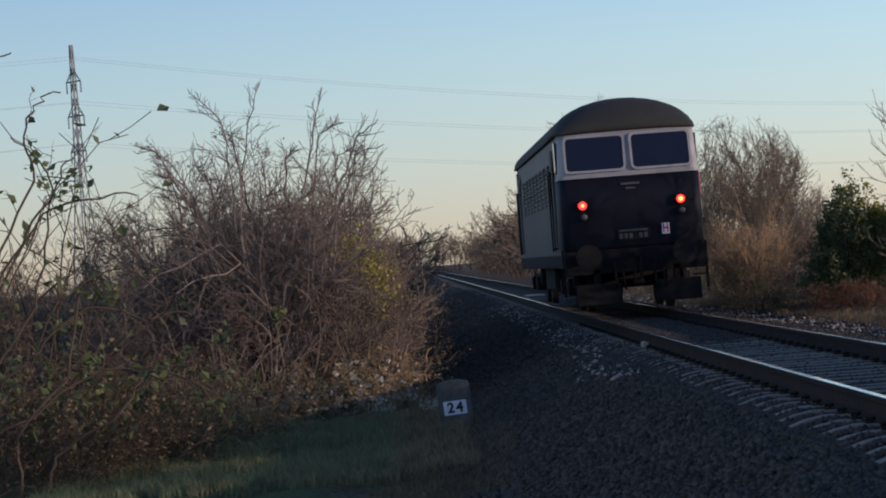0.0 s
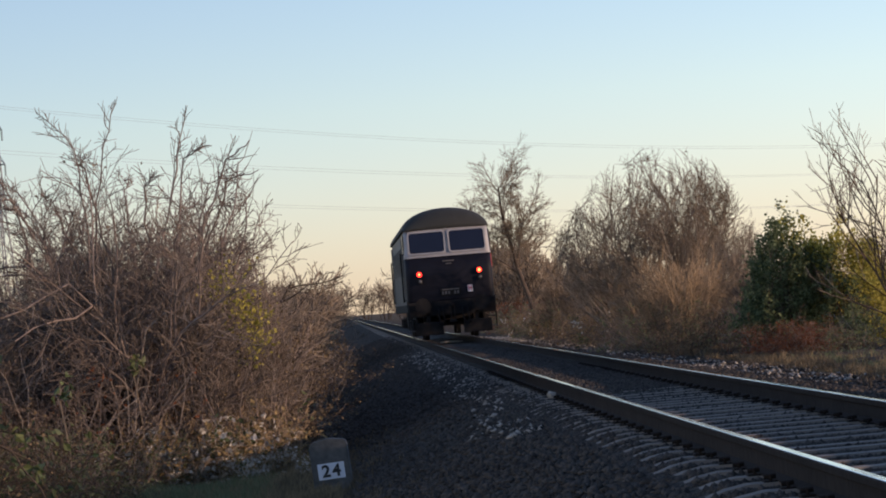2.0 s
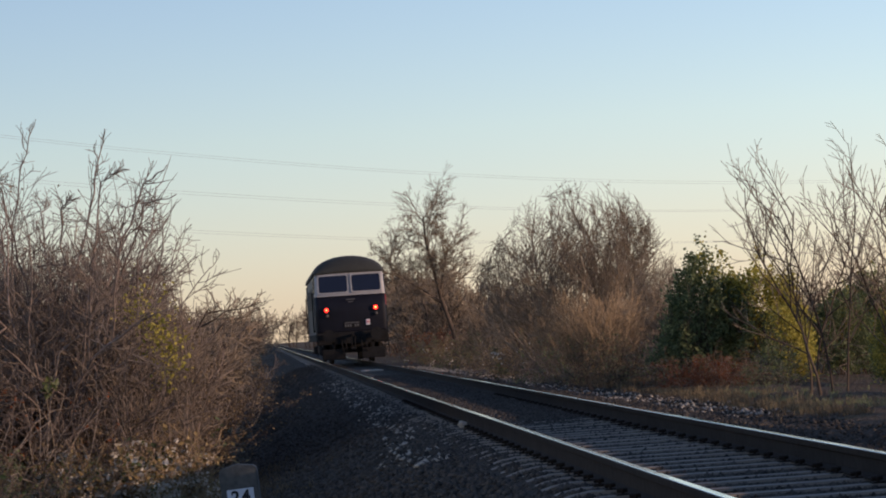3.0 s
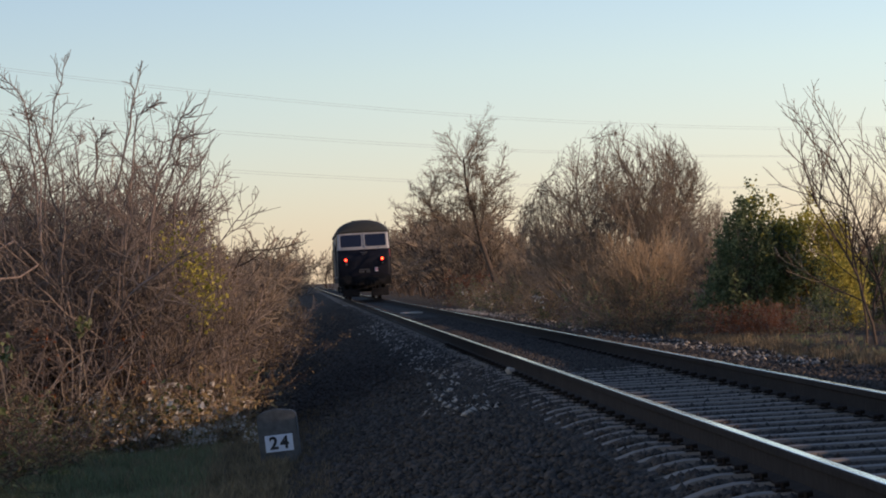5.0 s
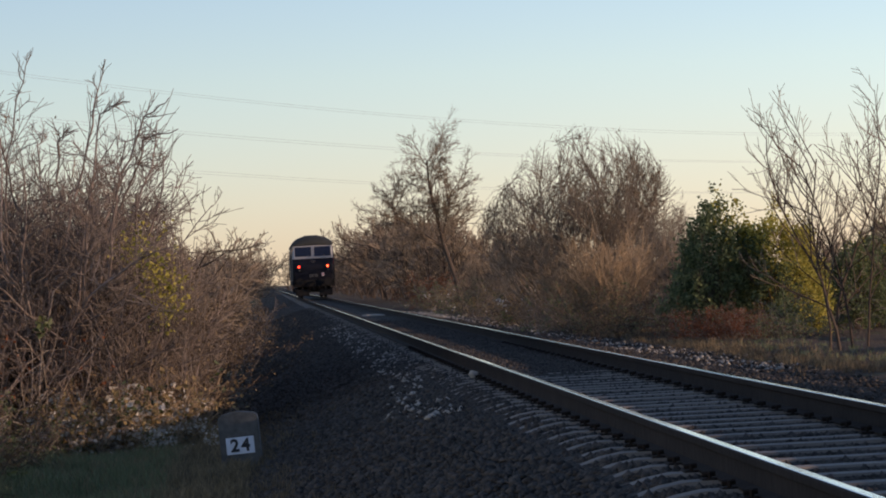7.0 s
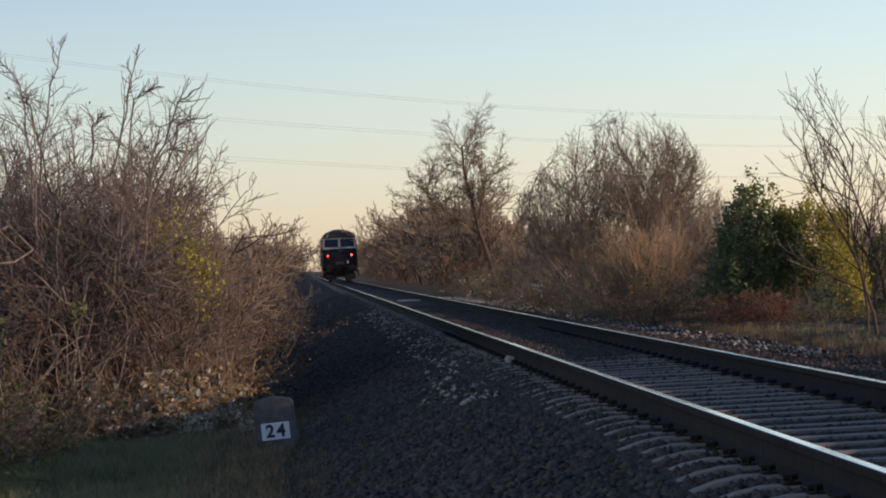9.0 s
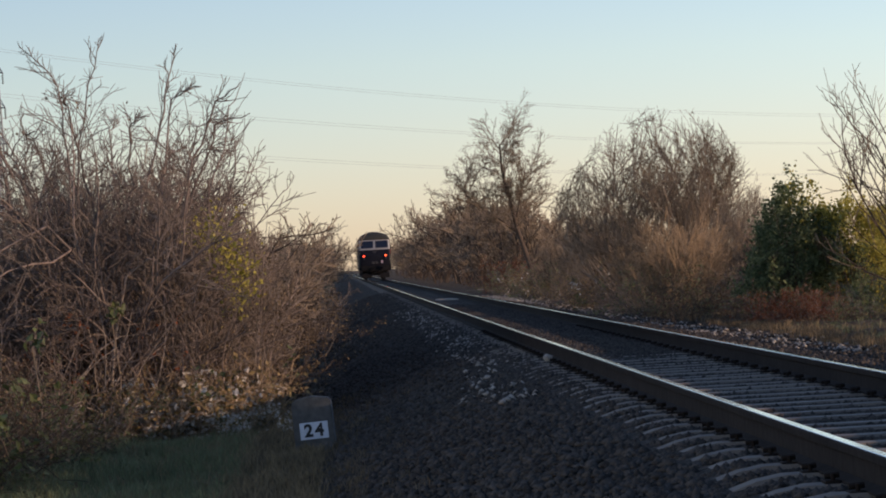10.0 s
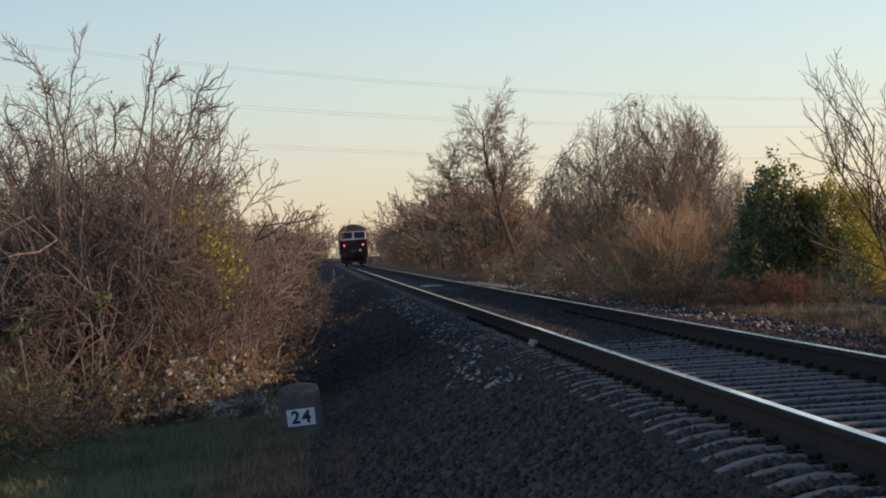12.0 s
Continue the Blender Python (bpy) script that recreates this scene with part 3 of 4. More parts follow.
        rod(bm, (s * 1.31, 0.28, 0.28), (s * 1.31, 0.28, 1.2), 0.015, 6)
        part("step_hanger", bm, DARK_STEEL, loco)
    bm = boxed(-1.1, 1.1, 7.4, 11.0, 0.35, 0.9, 0.08)
    part("fuel_tank", bm, DARK_STEEL, loco)
    for y in (3.0, 15.3):
        bm = bmesh.new()
        for s in (-1, 1):
            box(bm, s * 1.02 - 0.05, s * 1.02 + 0.05, y - 1.6, y + 1.6, 0.48, 0.72, 0.02)
        box(bm, -1.0, 1.0, y - 0.2, y + 0.2, 0.45, 0.85, 0.03)
        bog = part("bogie", bm, DARK_STEEL, loco, "grimy black bogie")
        for dy in (-1.1, 1.1):
            bm = bmesh.new()
            rod(bm, (-0.75, y + dy, 0.5), (0.75, y + dy, 0.5), 0.08, 12)
            for s in (-1, 1):
                rod(bm, (s * 0.69, y + dy, 0.5), (s * 0.82, y + dy, 0.5), 0.497, 32)
            part("wheelset", bm, DARK_STEEL, bog)
            for s in (-1, 1):
                bm = boxed(s * 1.05 - 0.12, s * 1.05 + 0.12, y + dy - 0.16, y + dy + 0.16, 0.34, 0.66, 0.04)
                part("axle_box", bm, DARK_STEEL, bog)
    return loco


LOCO = build_locomotive()


# ---- hectometre stone ----
def build_stone():
    x, y = -3.42, 16.8
    st = thing("hectometre_post", pose(x, y, lift(x, y) - 0.05, 0, -3.5, -4), "squat weathered concrete distance post with a white number plate", "distance post")
    w = 0.212
    outline = [(-w, 0), (w, 0), (w, 0.55), (w - 0.02, 0.60), (0.0, 0.635), (-w + 0.02, 0.60), (-w, 0.55)]
    bm = extruded(outline, -0.11, 0.11)
    bmesh.ops.bevel(bm, geom=list(bm.edges), offset=0.012, segments=2, affect="EDGES")
    post = part("post", bm, POST, st)
    bm = boxed(-0.145, 0.155, -0.122, -0.108, 0.18, 0.36, 0.004)
    plate = part("number_plate", bm, WHITE_PLATE, st, "white plate reading 24")
    txt = bpy.data.curves.new("number", "FONT")
    txt.body, txt.size, txt.align_x, txt.align_y, txt.extrude, txt.offset = "24", 0.185, "CENTER", "CENTER", 0.002, 0.006
    txt.space_character = 1.25
    tmp = bpy.data.objects.new("number", txt)
    scene.collection.objects.link(tmp)
    bpy.context.view_layer.update()
    me = bpy.data.meshes.new_from_object(tmp.evaluated_get(bpy.context.evaluated_depsgraph_get()))
    bpy.data.objects.remove(tmp)
    me.materials.clear()
    me.materials.append(BLACK_PAINT)
    dg = part("number", me, None, plate, "black number 24")
    dg.matrix_basis = pose(0.005, -0.1245, 0.268, 90, 0, 0)


build_stone()


# ---- power line ----
def build_pylon(x, y, turn):
    base = lift(x, y) if abs(x) < 11 else -1.4
    py = thing("pylon", pose(x, y, base, 0, 0, turn), "tall grey lattice steel power pylon", "pylon", "pylons of the power line")
    H = 38.9
    def half(z):
        return float(np.interp(z, [0, 14, 21, 38.6], [1.7, 0.9, 0.5, 0.16]))
    levels = [0, 4, 8, 11.5, 14.5, 17.5, 20, 22.3, 24.6, 27, 29.3, 31.5, 33.7, 36, H]
    sides = [(-1, -1), (1, -1), (1, 1), (-1, 1)]
    for sx, sy in sides:
        bm = bmesh.new()
        rings = [[bm.verts.new((sx * half(z) + 0.075 * c, sy * half(z) + 0.075 * d, z)) for c, d in ((-1, -1), (1, -1), (1, 1), (-1, 1))] for z in levels]
        for low, high in zip(rings, rings[1:]):
            for i in range(4):
                bm.faces.new((low[i], low[(i + 1) % 4], high[(i + 1) % 4], high[i]))
        bm.faces.new(rings[0])
        bm.faces.new(rings[-1])
        part("mast_leg", bm, LATTICE, py)
    bm = bmesh.new()
    for (ax, ay), (bx, by) in zip(sides, sides[1:] + sides[:1]):
        for a, b in zip(levels, levels[1:]):
            rod(bm, (ax * half(a), ay * half(a), a), (bx * half(b), by * half(b), b), 0.04, 4)
            rod(bm, (bx * half(a), by * half(a), a), (ax * half(b), ay * half(b), b), 0.04, 4)
    tagged(part("lattice_bracing", bm, LATTICE, py), kind="stuff")
    arms = []
    for z, w in ((33.5, 1.7), (28.4, 1.9), (23.2, 1.8)):
        for s in (-1, 1):
            bm = bmesh.new()
            tip = (s * w, 0, z)
            for sy in (-1, 1):
                rod(bm, (s * half(z), sy * half(z), z), tip, 0.09, 4)
                rod(bm, (s * half(z + 1.4), sy * half(z + 1.4), z + 1.4), tip, 0.07, 4)
            arm = part("cross_arm", bm, LATTICE, py)
            bm = bmesh.new()
            for q in range(6):
                rod(bm, (s * w, 0, z - 0.1 - 0.28 * q), (s * w, 0, z - 0.3 - 0.28 * q), 0.16, 8, 0.07)
            part("insulator", bm, GREY_STEEL, arm, "hanging insulator string")
            arms.append((s * w, z - 2.6))
    return py, arms


def build_power_line():
    a, b = Vector((-51, 379, 0)), Vector((212, 630, 0))
    turn = math.degrees(math.atan2(b.y - a.y, b.x - a.x)) - 90
    py, arms = build_pylon(a.x, a.y, turn)
    copy_thing(py, pose(b.x, b.y, -1.4, 0, 0, turn))
    rot = Euler((0, 0, radians(turn))).to_matrix()
    back = a - (b - a)
    strung = [(-0.4, 37.2, 7.0), (0.4, 36.7, 7.0)] + [(off, z - (0.5 if z > 30 else 1.5), 6.0) for off, z in arms if z > 24]
    for off, z, sag in strung:
        side = rot @ Vector((off, 0, 0))
        cu = bpy.data.curves.new("power_wire", "CURVE")
        cu.dimensions, cu.bevel_depth, cu.bevel_resolution = "3D", 0.016, 1
        for p0, p1 in ((back, a), (a, b)):
            sp = cu.splines.new("POLY")
            sp.points.add(32)
            for i in range(33):
                u = i / 32
                p = p0.lerp(p1, u) + side
                sp.points[i].co = (p.x, p.y, z - 1.4 - (4.0 * u if p0 == a else 0) - sag * 4 * u * (1 - u), 1)
        cu.materials.append(WIRE)
        tagged(new("power_wire", cu), "thin sagging power line wire across the sky", "power wire", "wires of the power line")


build_power_line()


def build_slab():
    bm = boxed(-0.28, 0.28, -0.7, 0.7, 0, 0.07, 0.012)
    slab = part("concrete_slab", bm, PALE_STONE)
    slab.matrix_basis = pose(0.2, 71.0, -0.185, 0, 0, 4)
    tagged(slab, "pale flat concrete slab lying between the rails", "slab")
    rng = random.Random(3)
    bm = bmesh.new()
    bmesh.ops.create_icosphere(bm, subdivisions=2, radius=0.05)
    for v in bm.verts:
        v.co *= rng.uniform(0.75, 1.2)
        v.co.z *= 0.8
    rock = part("loose_stone", bm, PALE_STONE)
    rock.matrix_basis = pose(-0.90, 17.0, -0.12)
    tagged(rock, "pale loose stone lying against the rail", "stone")


build_slab()


# ---- plants ----
def tubes(name, lines, material, sides=3):
    """One mesh of tapering stems; each line is its points and the radii at its two ends."""
    verts, faces = [], []
    ring = [(math.cos(6.2832 * i / sides), math.sin(6.2832 * i / sides)) for i in range(sides)]
    for pts, r0, r1 in lines:
        o, k = len(verts), len(pts)
        for j, p in enumerate(pts):
            way = (pts[min(j + 1, k - 1)] - pts[max(j - 1, 0)]).normalized()
            u = way.cross(Vector((0.31, 0.87, 0.38))).normalized()
            w = way.cross(u)
            r = r0 + (r1 - r0) * j / (k - 1)
            verts += [p + (u * c + w * s) * r for c, s in ring]
        for j in range(k - 1):
            for i in range(sides):
                a, b = o + j * sides + i, o + j * sides + (i + 1) % sides
                faces.append((a, b, b + sides, a + sides))
    return mesh_of(name, verts, faces, material, True)


def leaf_cloud(name, spots, size, material, rng, droop=0.3):
    """Folded leaves, each of two bent halves, turned every way."""
    verts, faces = [], []
    for p in spots:
        s = size * rng.uniform(0.6, 1.35)
        d = Vector((rng.gauss(0, 1), rng.gauss(0, 1), rng.gauss(-droop, 0.7))).normalized()
        u = d.cross(Vector((rng.gauss(0, 1), rng.gauss(0, 1), rng.gauss(0, 1)))).normalized()
        w = d.cross(u)
        o = len(verts)
        verts += [p, p + d * s * 0.5 + u * s * 0.32 + w * s * 0.1, p + d * s, p + d * s * 0.5 - u * s * 0.32 + w * s * 0.1]
        faces += [(o, o + 1, o + 2), (o, o + 2, o + 3)]
    return mesh_of(name, verts, faces, material)


def grow(rng, out, start, way, length, radius, level, last, kids, spread, rise, wander):
    """Adds a stem and, along it, its side stems, level by level."""
    k = 8 if level == 0 else (5 if level < last else 3)
    pts, p, d = [start.copy()], start.copy(), way.normalized()
    for _ in range(k - 1):
        d = (d + Vector((rng.gauss(0, wander), rng.gauss(0, wander), rng.gauss(rise, wander)))).normalized()
        p = p + d * (length / (k - 1))
        pts.append(p.copy())
    out.append((level, pts, radius, radius * (0.45 if level < last else 0.5)))
    if level == last:
        return
    for q in range(kids[level]):
        u = 0.22 + 0.78 * (q + rng.random()) / kids[level]
        i = min(int(u * (k - 1)), k - 2)
        f = u * (k - 1) - i
        at = pts[i].lerp(pts[i + 1], f)
        along = (pts[i + 1] - pts[i]).normalized()
        side = Vector((rng.gauss(0, 1), rng.gauss(0, 1), rng.gauss(0.25, 0.8)))
        side = (side - along * side.dot(along)).normalized()
        ang = radians(rng.uniform(*spread))
        grow(rng, out, at, along * math.cos(ang) + side * math.sin(ang), length * rng.uniform(0.36, 0.62) * (1.15 - 0.45 * u), radius * 0.52, level + 1, last, kids, spread, rise, wander)


def shrub_lines(seed, stems, height, lean, foot, radius, kids, spread=(22, 58), rise=0.06, wander=0.13, extra=()):
    rng = random.Random(seed)
    out = []
    for i in range(stems):
        a = 6.2832 * (i + rng.random()) / stems
        tilt = lean * rng.uniform(0.25, 1.0)
        way = Vector((math.cos(a) * math.sin(tilt), math.sin(a) * math.sin(tilt), math.cos(tilt)))
        start = Vector((math.cos(a) * foot * rng.random(), math.sin(a) * foot * rng.random(), -0.1))
        grow(rng, out, start, way, height * rng.uniform(0.62, 1.0), radius * rng.uniform(0.6, 1.0), 0, len(kids), kids, spread, rise, wander)
    for way_points, r in extra:
        knots = [Vector(p) for p in way_points]
        pts = [a.lerp(b, q / 4) + Vector((rng.gauss(0, 0.022), rng.gauss(0, 0.022), rng.gauss(0, 0.015))) for a, b in zip(knots, knots[1:]) for q in range(4)] + [knots[-1]]
        out.append((0, pts, r, r * 0.3))
        for j, (a, b) in enumerate(zip(pts[4:], pts[5:])):
            grow(rng, out, a, (b - a).normalized() + Vector((rng.gauss(0, 0.6), rng.gauss(0, 0.6), rng.gauss(0.1, 0.4))), 0.14 + rng.uniform(0.3, 1.0) * (1 - j / (len(pts) - 5)), r * 0.42, len(kids) - 1, len(kids), kids, spread, rise, wander)
            for q in range(2):
                at = a.lerp(b, rng.random())
                along = (b - a).normalized()
                side = Vector((rng.gauss(0, 1), rng.gauss(0, 1), rng.gauss(0.5, 0.6))).normalized()
                grow(rng, out, at, along + side * 0.7, rng.uniform(0.08, 0.22), r * 0.3, len(kids), len(kids), kids, spread, rise, wander)
    return out


def ends_of(lines, level, rng, count, jitter=0.04, clumps=0):
    """Places on the finer stems for leaves; with clumps, only round that many spots."""
    fine = [l for l in lines if l[0] >= level]
    if clumps:
        spots = [rng.choice(fine)[1][-1] for _ in range(clumps)]
        fine = [l for l in fine if min((l[1][-1] - c).length for c in spots) < 0.28]
    spots = []
    for _ in range(count):
        pts = rng.choice(fine)[1]
        i = rng.randrange(len(pts) - 1)
        spots.append(pts[i].lerp(pts[i + 1], rng.random()) + Vector((rng.gauss(0, jitter), rng.gauss(0, jitter), rng.gauss(0, jitter))))
    return spots


KINDS = {}


def plant_kind(key, lines, bark, twig_bark, leaves=(), seed=1, split=2, min_r=0.0):
    """Keeps the meshes of one sort of plant: its stems, its twigs and its leaves."""
    rng = random.Random(seed)
    fat = [(p, max(a, min_r), max(b, min_r)) for l, p, a, b in lines if l < split]
    thin = [(p, max(a, min_r), max(b, min_r)) for l, p, a, b in lines if l >= split]
    made = [("branchwork", tubes("branchwork", fat, bark, 5))]
    if thin:
        made.append(("brushwood", tubes("brushwood", thin, twig_bark, 3)))
    for name, count, size, material, level, *clumps in leaves:
        made.append((name, leaf_cloud(name, ends_of(lines, level, rng, count, 0.04, *clumps), size, material, rng)))
    KINDS[key] = made


def plant(key, name, x, y, scale, turn, label, category, group="", sink=0.0, flat=1.0):
    ob = new(name)
    ob.matrix_basis = pose(x, y, lift(x, y) - sink, 0, 0, turn) @ Matrix.Diagonal((scale, scale, scale * flat, 1))
    tagged(ob, label, category, group)
    for pname, me in KINDS[key]:
        tagged(part(pname, me, None, ob), kind="stuff")
    return ob


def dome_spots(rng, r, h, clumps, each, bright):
    """Places for the leaves of a dense rounded bush, in uneven tufts over its outside: those in shade, and sunward ones
    painted as if lit.
    """
    dark, sunlit = [], []
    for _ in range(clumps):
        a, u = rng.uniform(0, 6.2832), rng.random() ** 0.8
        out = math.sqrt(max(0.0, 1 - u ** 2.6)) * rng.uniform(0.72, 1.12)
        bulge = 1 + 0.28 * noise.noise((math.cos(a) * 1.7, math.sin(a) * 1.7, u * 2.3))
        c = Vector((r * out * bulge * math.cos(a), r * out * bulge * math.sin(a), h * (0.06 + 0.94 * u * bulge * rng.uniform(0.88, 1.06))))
        # leaves towards +x and the top turn yellow, which paints the low sun
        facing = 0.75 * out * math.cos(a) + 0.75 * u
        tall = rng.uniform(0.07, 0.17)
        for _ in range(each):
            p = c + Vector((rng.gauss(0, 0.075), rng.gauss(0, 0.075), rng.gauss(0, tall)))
            (sunlit if facing + rng.gauss(0, 0.13) > bright else dark).append(p)
    return dark, sunlit


def build_kinds():
    # the tall bare bush over the distance post, with two long arching shoots
    fan = []
    for i in range(13):
        a, out = 6.2832 * (i + 0.3) / 13, 1.0 + 0.45 * ((i * 5) % 13) / 13
        c, d, top = math.cos(a), math.sin(a), 3.75 + 0.75 * ((i * 7) % 13) / 13
        fan.append((((0.25 * c, 0.25 * d, 0.3), (0.5 * out * c, 0.5 * out * d, 1.9), (0.85 * out * c, 0.85 * out * d, 3.0), (1.25 * out * c - 0.1, 1.25 * out * d, 0.3 + 0.9 * top), (1.55 * out * c, 1.55 * out * d, top)), 0.021))
    lines = shrub_lines(11, 21, 3.85, 0.40, 0.9, 0.036, (11, 9, 6), (26, 64), 0.03, 0.20, extra=(
        (((0.4, -0.9, 0.9), (0.9, -1.4, 2.6), (1.15, -1.6, 3.5), (1.5, -1.8, 4.2), (1.81, -1.95, 4.42)), 0.022),
        (((0.1, -0.6, 1.2), (0.4, -0.8, 3.0), (0.75, -0.9, 4.2), (0.97, -0.93, 5.03)), 0.020),
        (((-0.5, -0.5, 1.2), (-0.4, -0.7, 3.2), (-0.25, -0.8, 4.4), (0.02, -0.8, 5.15)), 0.018),
        (((-0.5, -0.5, 1.2), (-0.5, -0.6, 3.4), (-0.62, -0.7, 4.6), (-0.95, -0.7, 5.1)), 0.018), *fan))
    # the side towards the track is kept cut back
    lines = [l for l in lines if l[0] == 0 or (l[1][0].x < 1.6 and l[1][-1].x < 2.0)]
    plant_kind("tall_bush", lines, BARK_G, BARK_L, (("withered_foliage", 700, 0.045, BROWN_LEAF, 2, 14),), 3, 2, 0.0036)
    lines = shrub_lines(23, 14, 3.3, 0.58, 0.7, 0.032, (10, 8, 5), (26, 62), 0.03, 0.20)
    plant_kind("red_bush", lines, BARK_G, BARK_L, (("withered_foliage", 600, 0.05, BROWN_LEAF, 2, 10),), 4, 2, 0.0042)
    # many thin upright canes from one stool
    lines = shrub_lines(131, 26, 2.9, 0.5, 1.2, 0.013, (5, 4), (22, 60), 0.0, 0.24)
    plant_kind("canes", lines, BARK_P, BARK_G, (("withered_foliage", 160, 0.06, RUST_LEAF, 1, 9),), 14, 1, 0.0038)
    # low sprays with pale woolly leaves and a few golden ones
    lines = shrub_lines(151, 16, 0.95, 0.85, 0.30, 0.007, (4, 2), (25, 60), -0.06, 0.16)
    plant_kind("pale_spray", lines, BARK_T, BARK_T, (("woolly_foliage", 340, 0.095, FLUFF, 1, 6), ("golden_foliage", 200, 0.07, GOLD_LEAF, 1, 12), ("green_foliage", 160, 0.07, BRAMBLE_LEAF, 1, 6)), 15, 1, 0.004)
    lines = shrub_lines(141, 30, 2.0, 0.55, 0.55, 0.012, (8, 6), (14, 40), 0.05, 0.12)
    plant_kind("tan_shrub", lines, BARK_T, BARK_T, (("foliage", 900, 0.05, BROWN_LEAF, 2),), 16, 1, 0.0042)
    # thicket of canes and dead leaves
    for key, seed, leaf in (("thicket", 31, BROWN_LEAF), ("thicket_b", 37, BROWN_LEAF), ("rust_thicket", 41, RUST_LEAF), ("gold_thicket", 43, GOLD_LEAF), ("green_thicket", 47, GREEN_LEAF)):
        lines = shrub_lines(seed, 34, 1.7, 0.95, 1.15, 0.011, (5, 3), (25, 70), -0.05, 0.22)
        leaves = {"thicket": 2200, "thicket_b": 1500, "rust_thicket": 4200, "gold_thicket": 1500, "green_thicket": 2600}[key]
        extra = (("foliage", leaves, 0.06, leaf, 1),)
        if key == "gold_thicket":
            extra += (("seed_fluff", 90, 0.085, FLUFF, 1, 12), ("green_foliage", 500, 0.06, BRAMBLE_LEAF, 1, 10))
        plant_kind(key, lines, {"green_thicket": BARK_D, "thicket_b": BARK_P, "thicket": BARK_D}.get(key, BARK_L), BARK_D if key == "thicket" else BARK_L, extra, seed, 1, 0.0045)
    # bare hedge shrubs and small trees
    for i, (seed, stems, lean) in enumerate(((51, 9, 0.45), (57, 8, 0.55), (61, 11, 0.40), (63, 9, 0.45), (65, 8, 0.5))):
        lines = shrub_lines(seed, stems, 3.7, lean + 0.1, 0.6, 0.045, (7, 6, 5) if i < 3 else (6, 5, 3), (24, 58), 0.04, 0.16)
        plant_kind("hedge_%s" % "abcde"[i], lines, BARK_D, BARK_R, (("withered_foliage", 500, 0.07, BROWN_LEAF, 2),), seed, 2, 0.008 if i < 3 else 0.013)
    lines = shrub_lines(71, 36, 4.9, 0.80, 1.2, 0.038, (9, 7, 6), (18, 48), 0.07, 0.13)
    # its outline is an even dome
    lines = [l for l in lines if l[0] == 0 or (l[1][-1].x ** 2 + l[1][-1].y ** 2) / 7.6 + ((l[1][-1].z - 2.2) / 2.95) ** 2 < 1 + 0.25 * noise.noise(l[1][-1] * 0.9)]
    lines = [l if l[0] else (0, l[1][:6], l[2], l[3]) for l in lines]
    plant_kind("round_bush", lines, BARK_R, BARK_R, (("withered_foliage", 2500, 0.06, BROWN_LEAF, 3),), 5, 2, 0.0045)
    lines = shrub_lines(77, 5, 4.4, 0.34, 0.45, 0.030, (8, 4, 3), (22, 52), 0.07, 0.10)
    plant_kind("bare_tree", lines, BARK_D, BARK_R, (), 6, 2, 0.005)
    # a leaning tree with one heavy limb
    trunk = [Vector(p) for p in ((0, 0, -0.2), (-0.35, 0, 1.6), (-0.85, 0, 3.3), (-1.15, 0.1, 4.9), (-1.45, 0.1, 6.3), (-1.5, 0.1, 7.6))]
    limb = [Vector(p) for p in ((-0.8, 0, 3.1), (-1.9, 0.1, 3.9), (-3.0, 0.1, 4.7), (-3.5, 0.2, 5.4))]
    limb2 = [Vector(p) for p in ((-0.9, 0, 3.6), (-0.6, 0.3, 4.8), (-0.3, 0.3, 6.0))]
    out, rng = [(0, trunk, 0.15, 0.04), (0, limb, 0.09, 0.03), (0, limb2, 0.07, 0.025)], random.Random(83)
    for pts in (trunk[2:], limb, limb2):
        for a, b in zip(pts, pts[1:]):
            for q in range(10):
                side = Vector((rng.gauss(0, 1), rng.gauss(0, 1), rng.gauss(0.5, 0.6))).normalized()
                grow(rng, out, a.lerp(b, rng.random()), (b - a).normalized() * 0.6 + side, rng.uniform(1.2, 2.4), 0.026, 1, 3, (0, 7, 7), (20, 60), 0.0, 0.18)
    plant_kind("leaning_tree", out, BARK_D, BARK_R, (("foliage", 3500, 0.075, BROWN_LEAF, 2),), 7, 1, 0.007)
    # evergreen bushes: dense domes of small leaves in tufts, yellow where sunlight is painted on
    for key, seed, bright in (("evergreen", 91, 0.80), ("sunlit_evergreen", 95, 0.28)):
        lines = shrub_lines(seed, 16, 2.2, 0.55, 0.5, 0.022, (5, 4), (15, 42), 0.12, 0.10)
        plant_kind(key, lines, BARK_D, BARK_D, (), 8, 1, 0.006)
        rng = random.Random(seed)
        dark, sunlit = dome_spots(rng, 1.25, 2.9, 420, 32, bright)
        KINDS[key] += [("foliage", leaf_cloud("foliage", dark, 0.095, GREEN_LEAF, rng, -0.7)), ("young_foliage", leaf_cloud("young_foliage", sunlit, 0.09, YELLOW_LEAF, rng, -0.7))]
    lines = shrub_lines(93, 16, 2.6, 0.6, 0.6, 0.018, (7, 6), (15, 45), 0.10, 0.12)
    plant_kind("yellow_shrub", lines, BARK_G, BARK_L, (("withered_foliage", 500, 0.05, BROWN_LEAF, 1),), 9, 1, 0.004)
    rng, spots = random.Random(94), []
    for c, wide, count in (((0.45, -0.5, 2.0), 0.13, 240), ((0.10, -0.5, 2.55), 0.15, 170), ((0.28, -0.5, 2.30), 0.14, 170), ((0.42, -0.5, 1.75), 0.10, 90)):
        spots += [Vector(c) + Vector((rng.gauss(0, wide), rng.gauss(0, wide), rng.gauss(0, wide * 1.3))) for _ in range(count)]
    KINDS["yellow_shrub"].append(("foliage", leaf_cloud("foliage", spots, 0.06, YELLOW_LEAF, rng)))
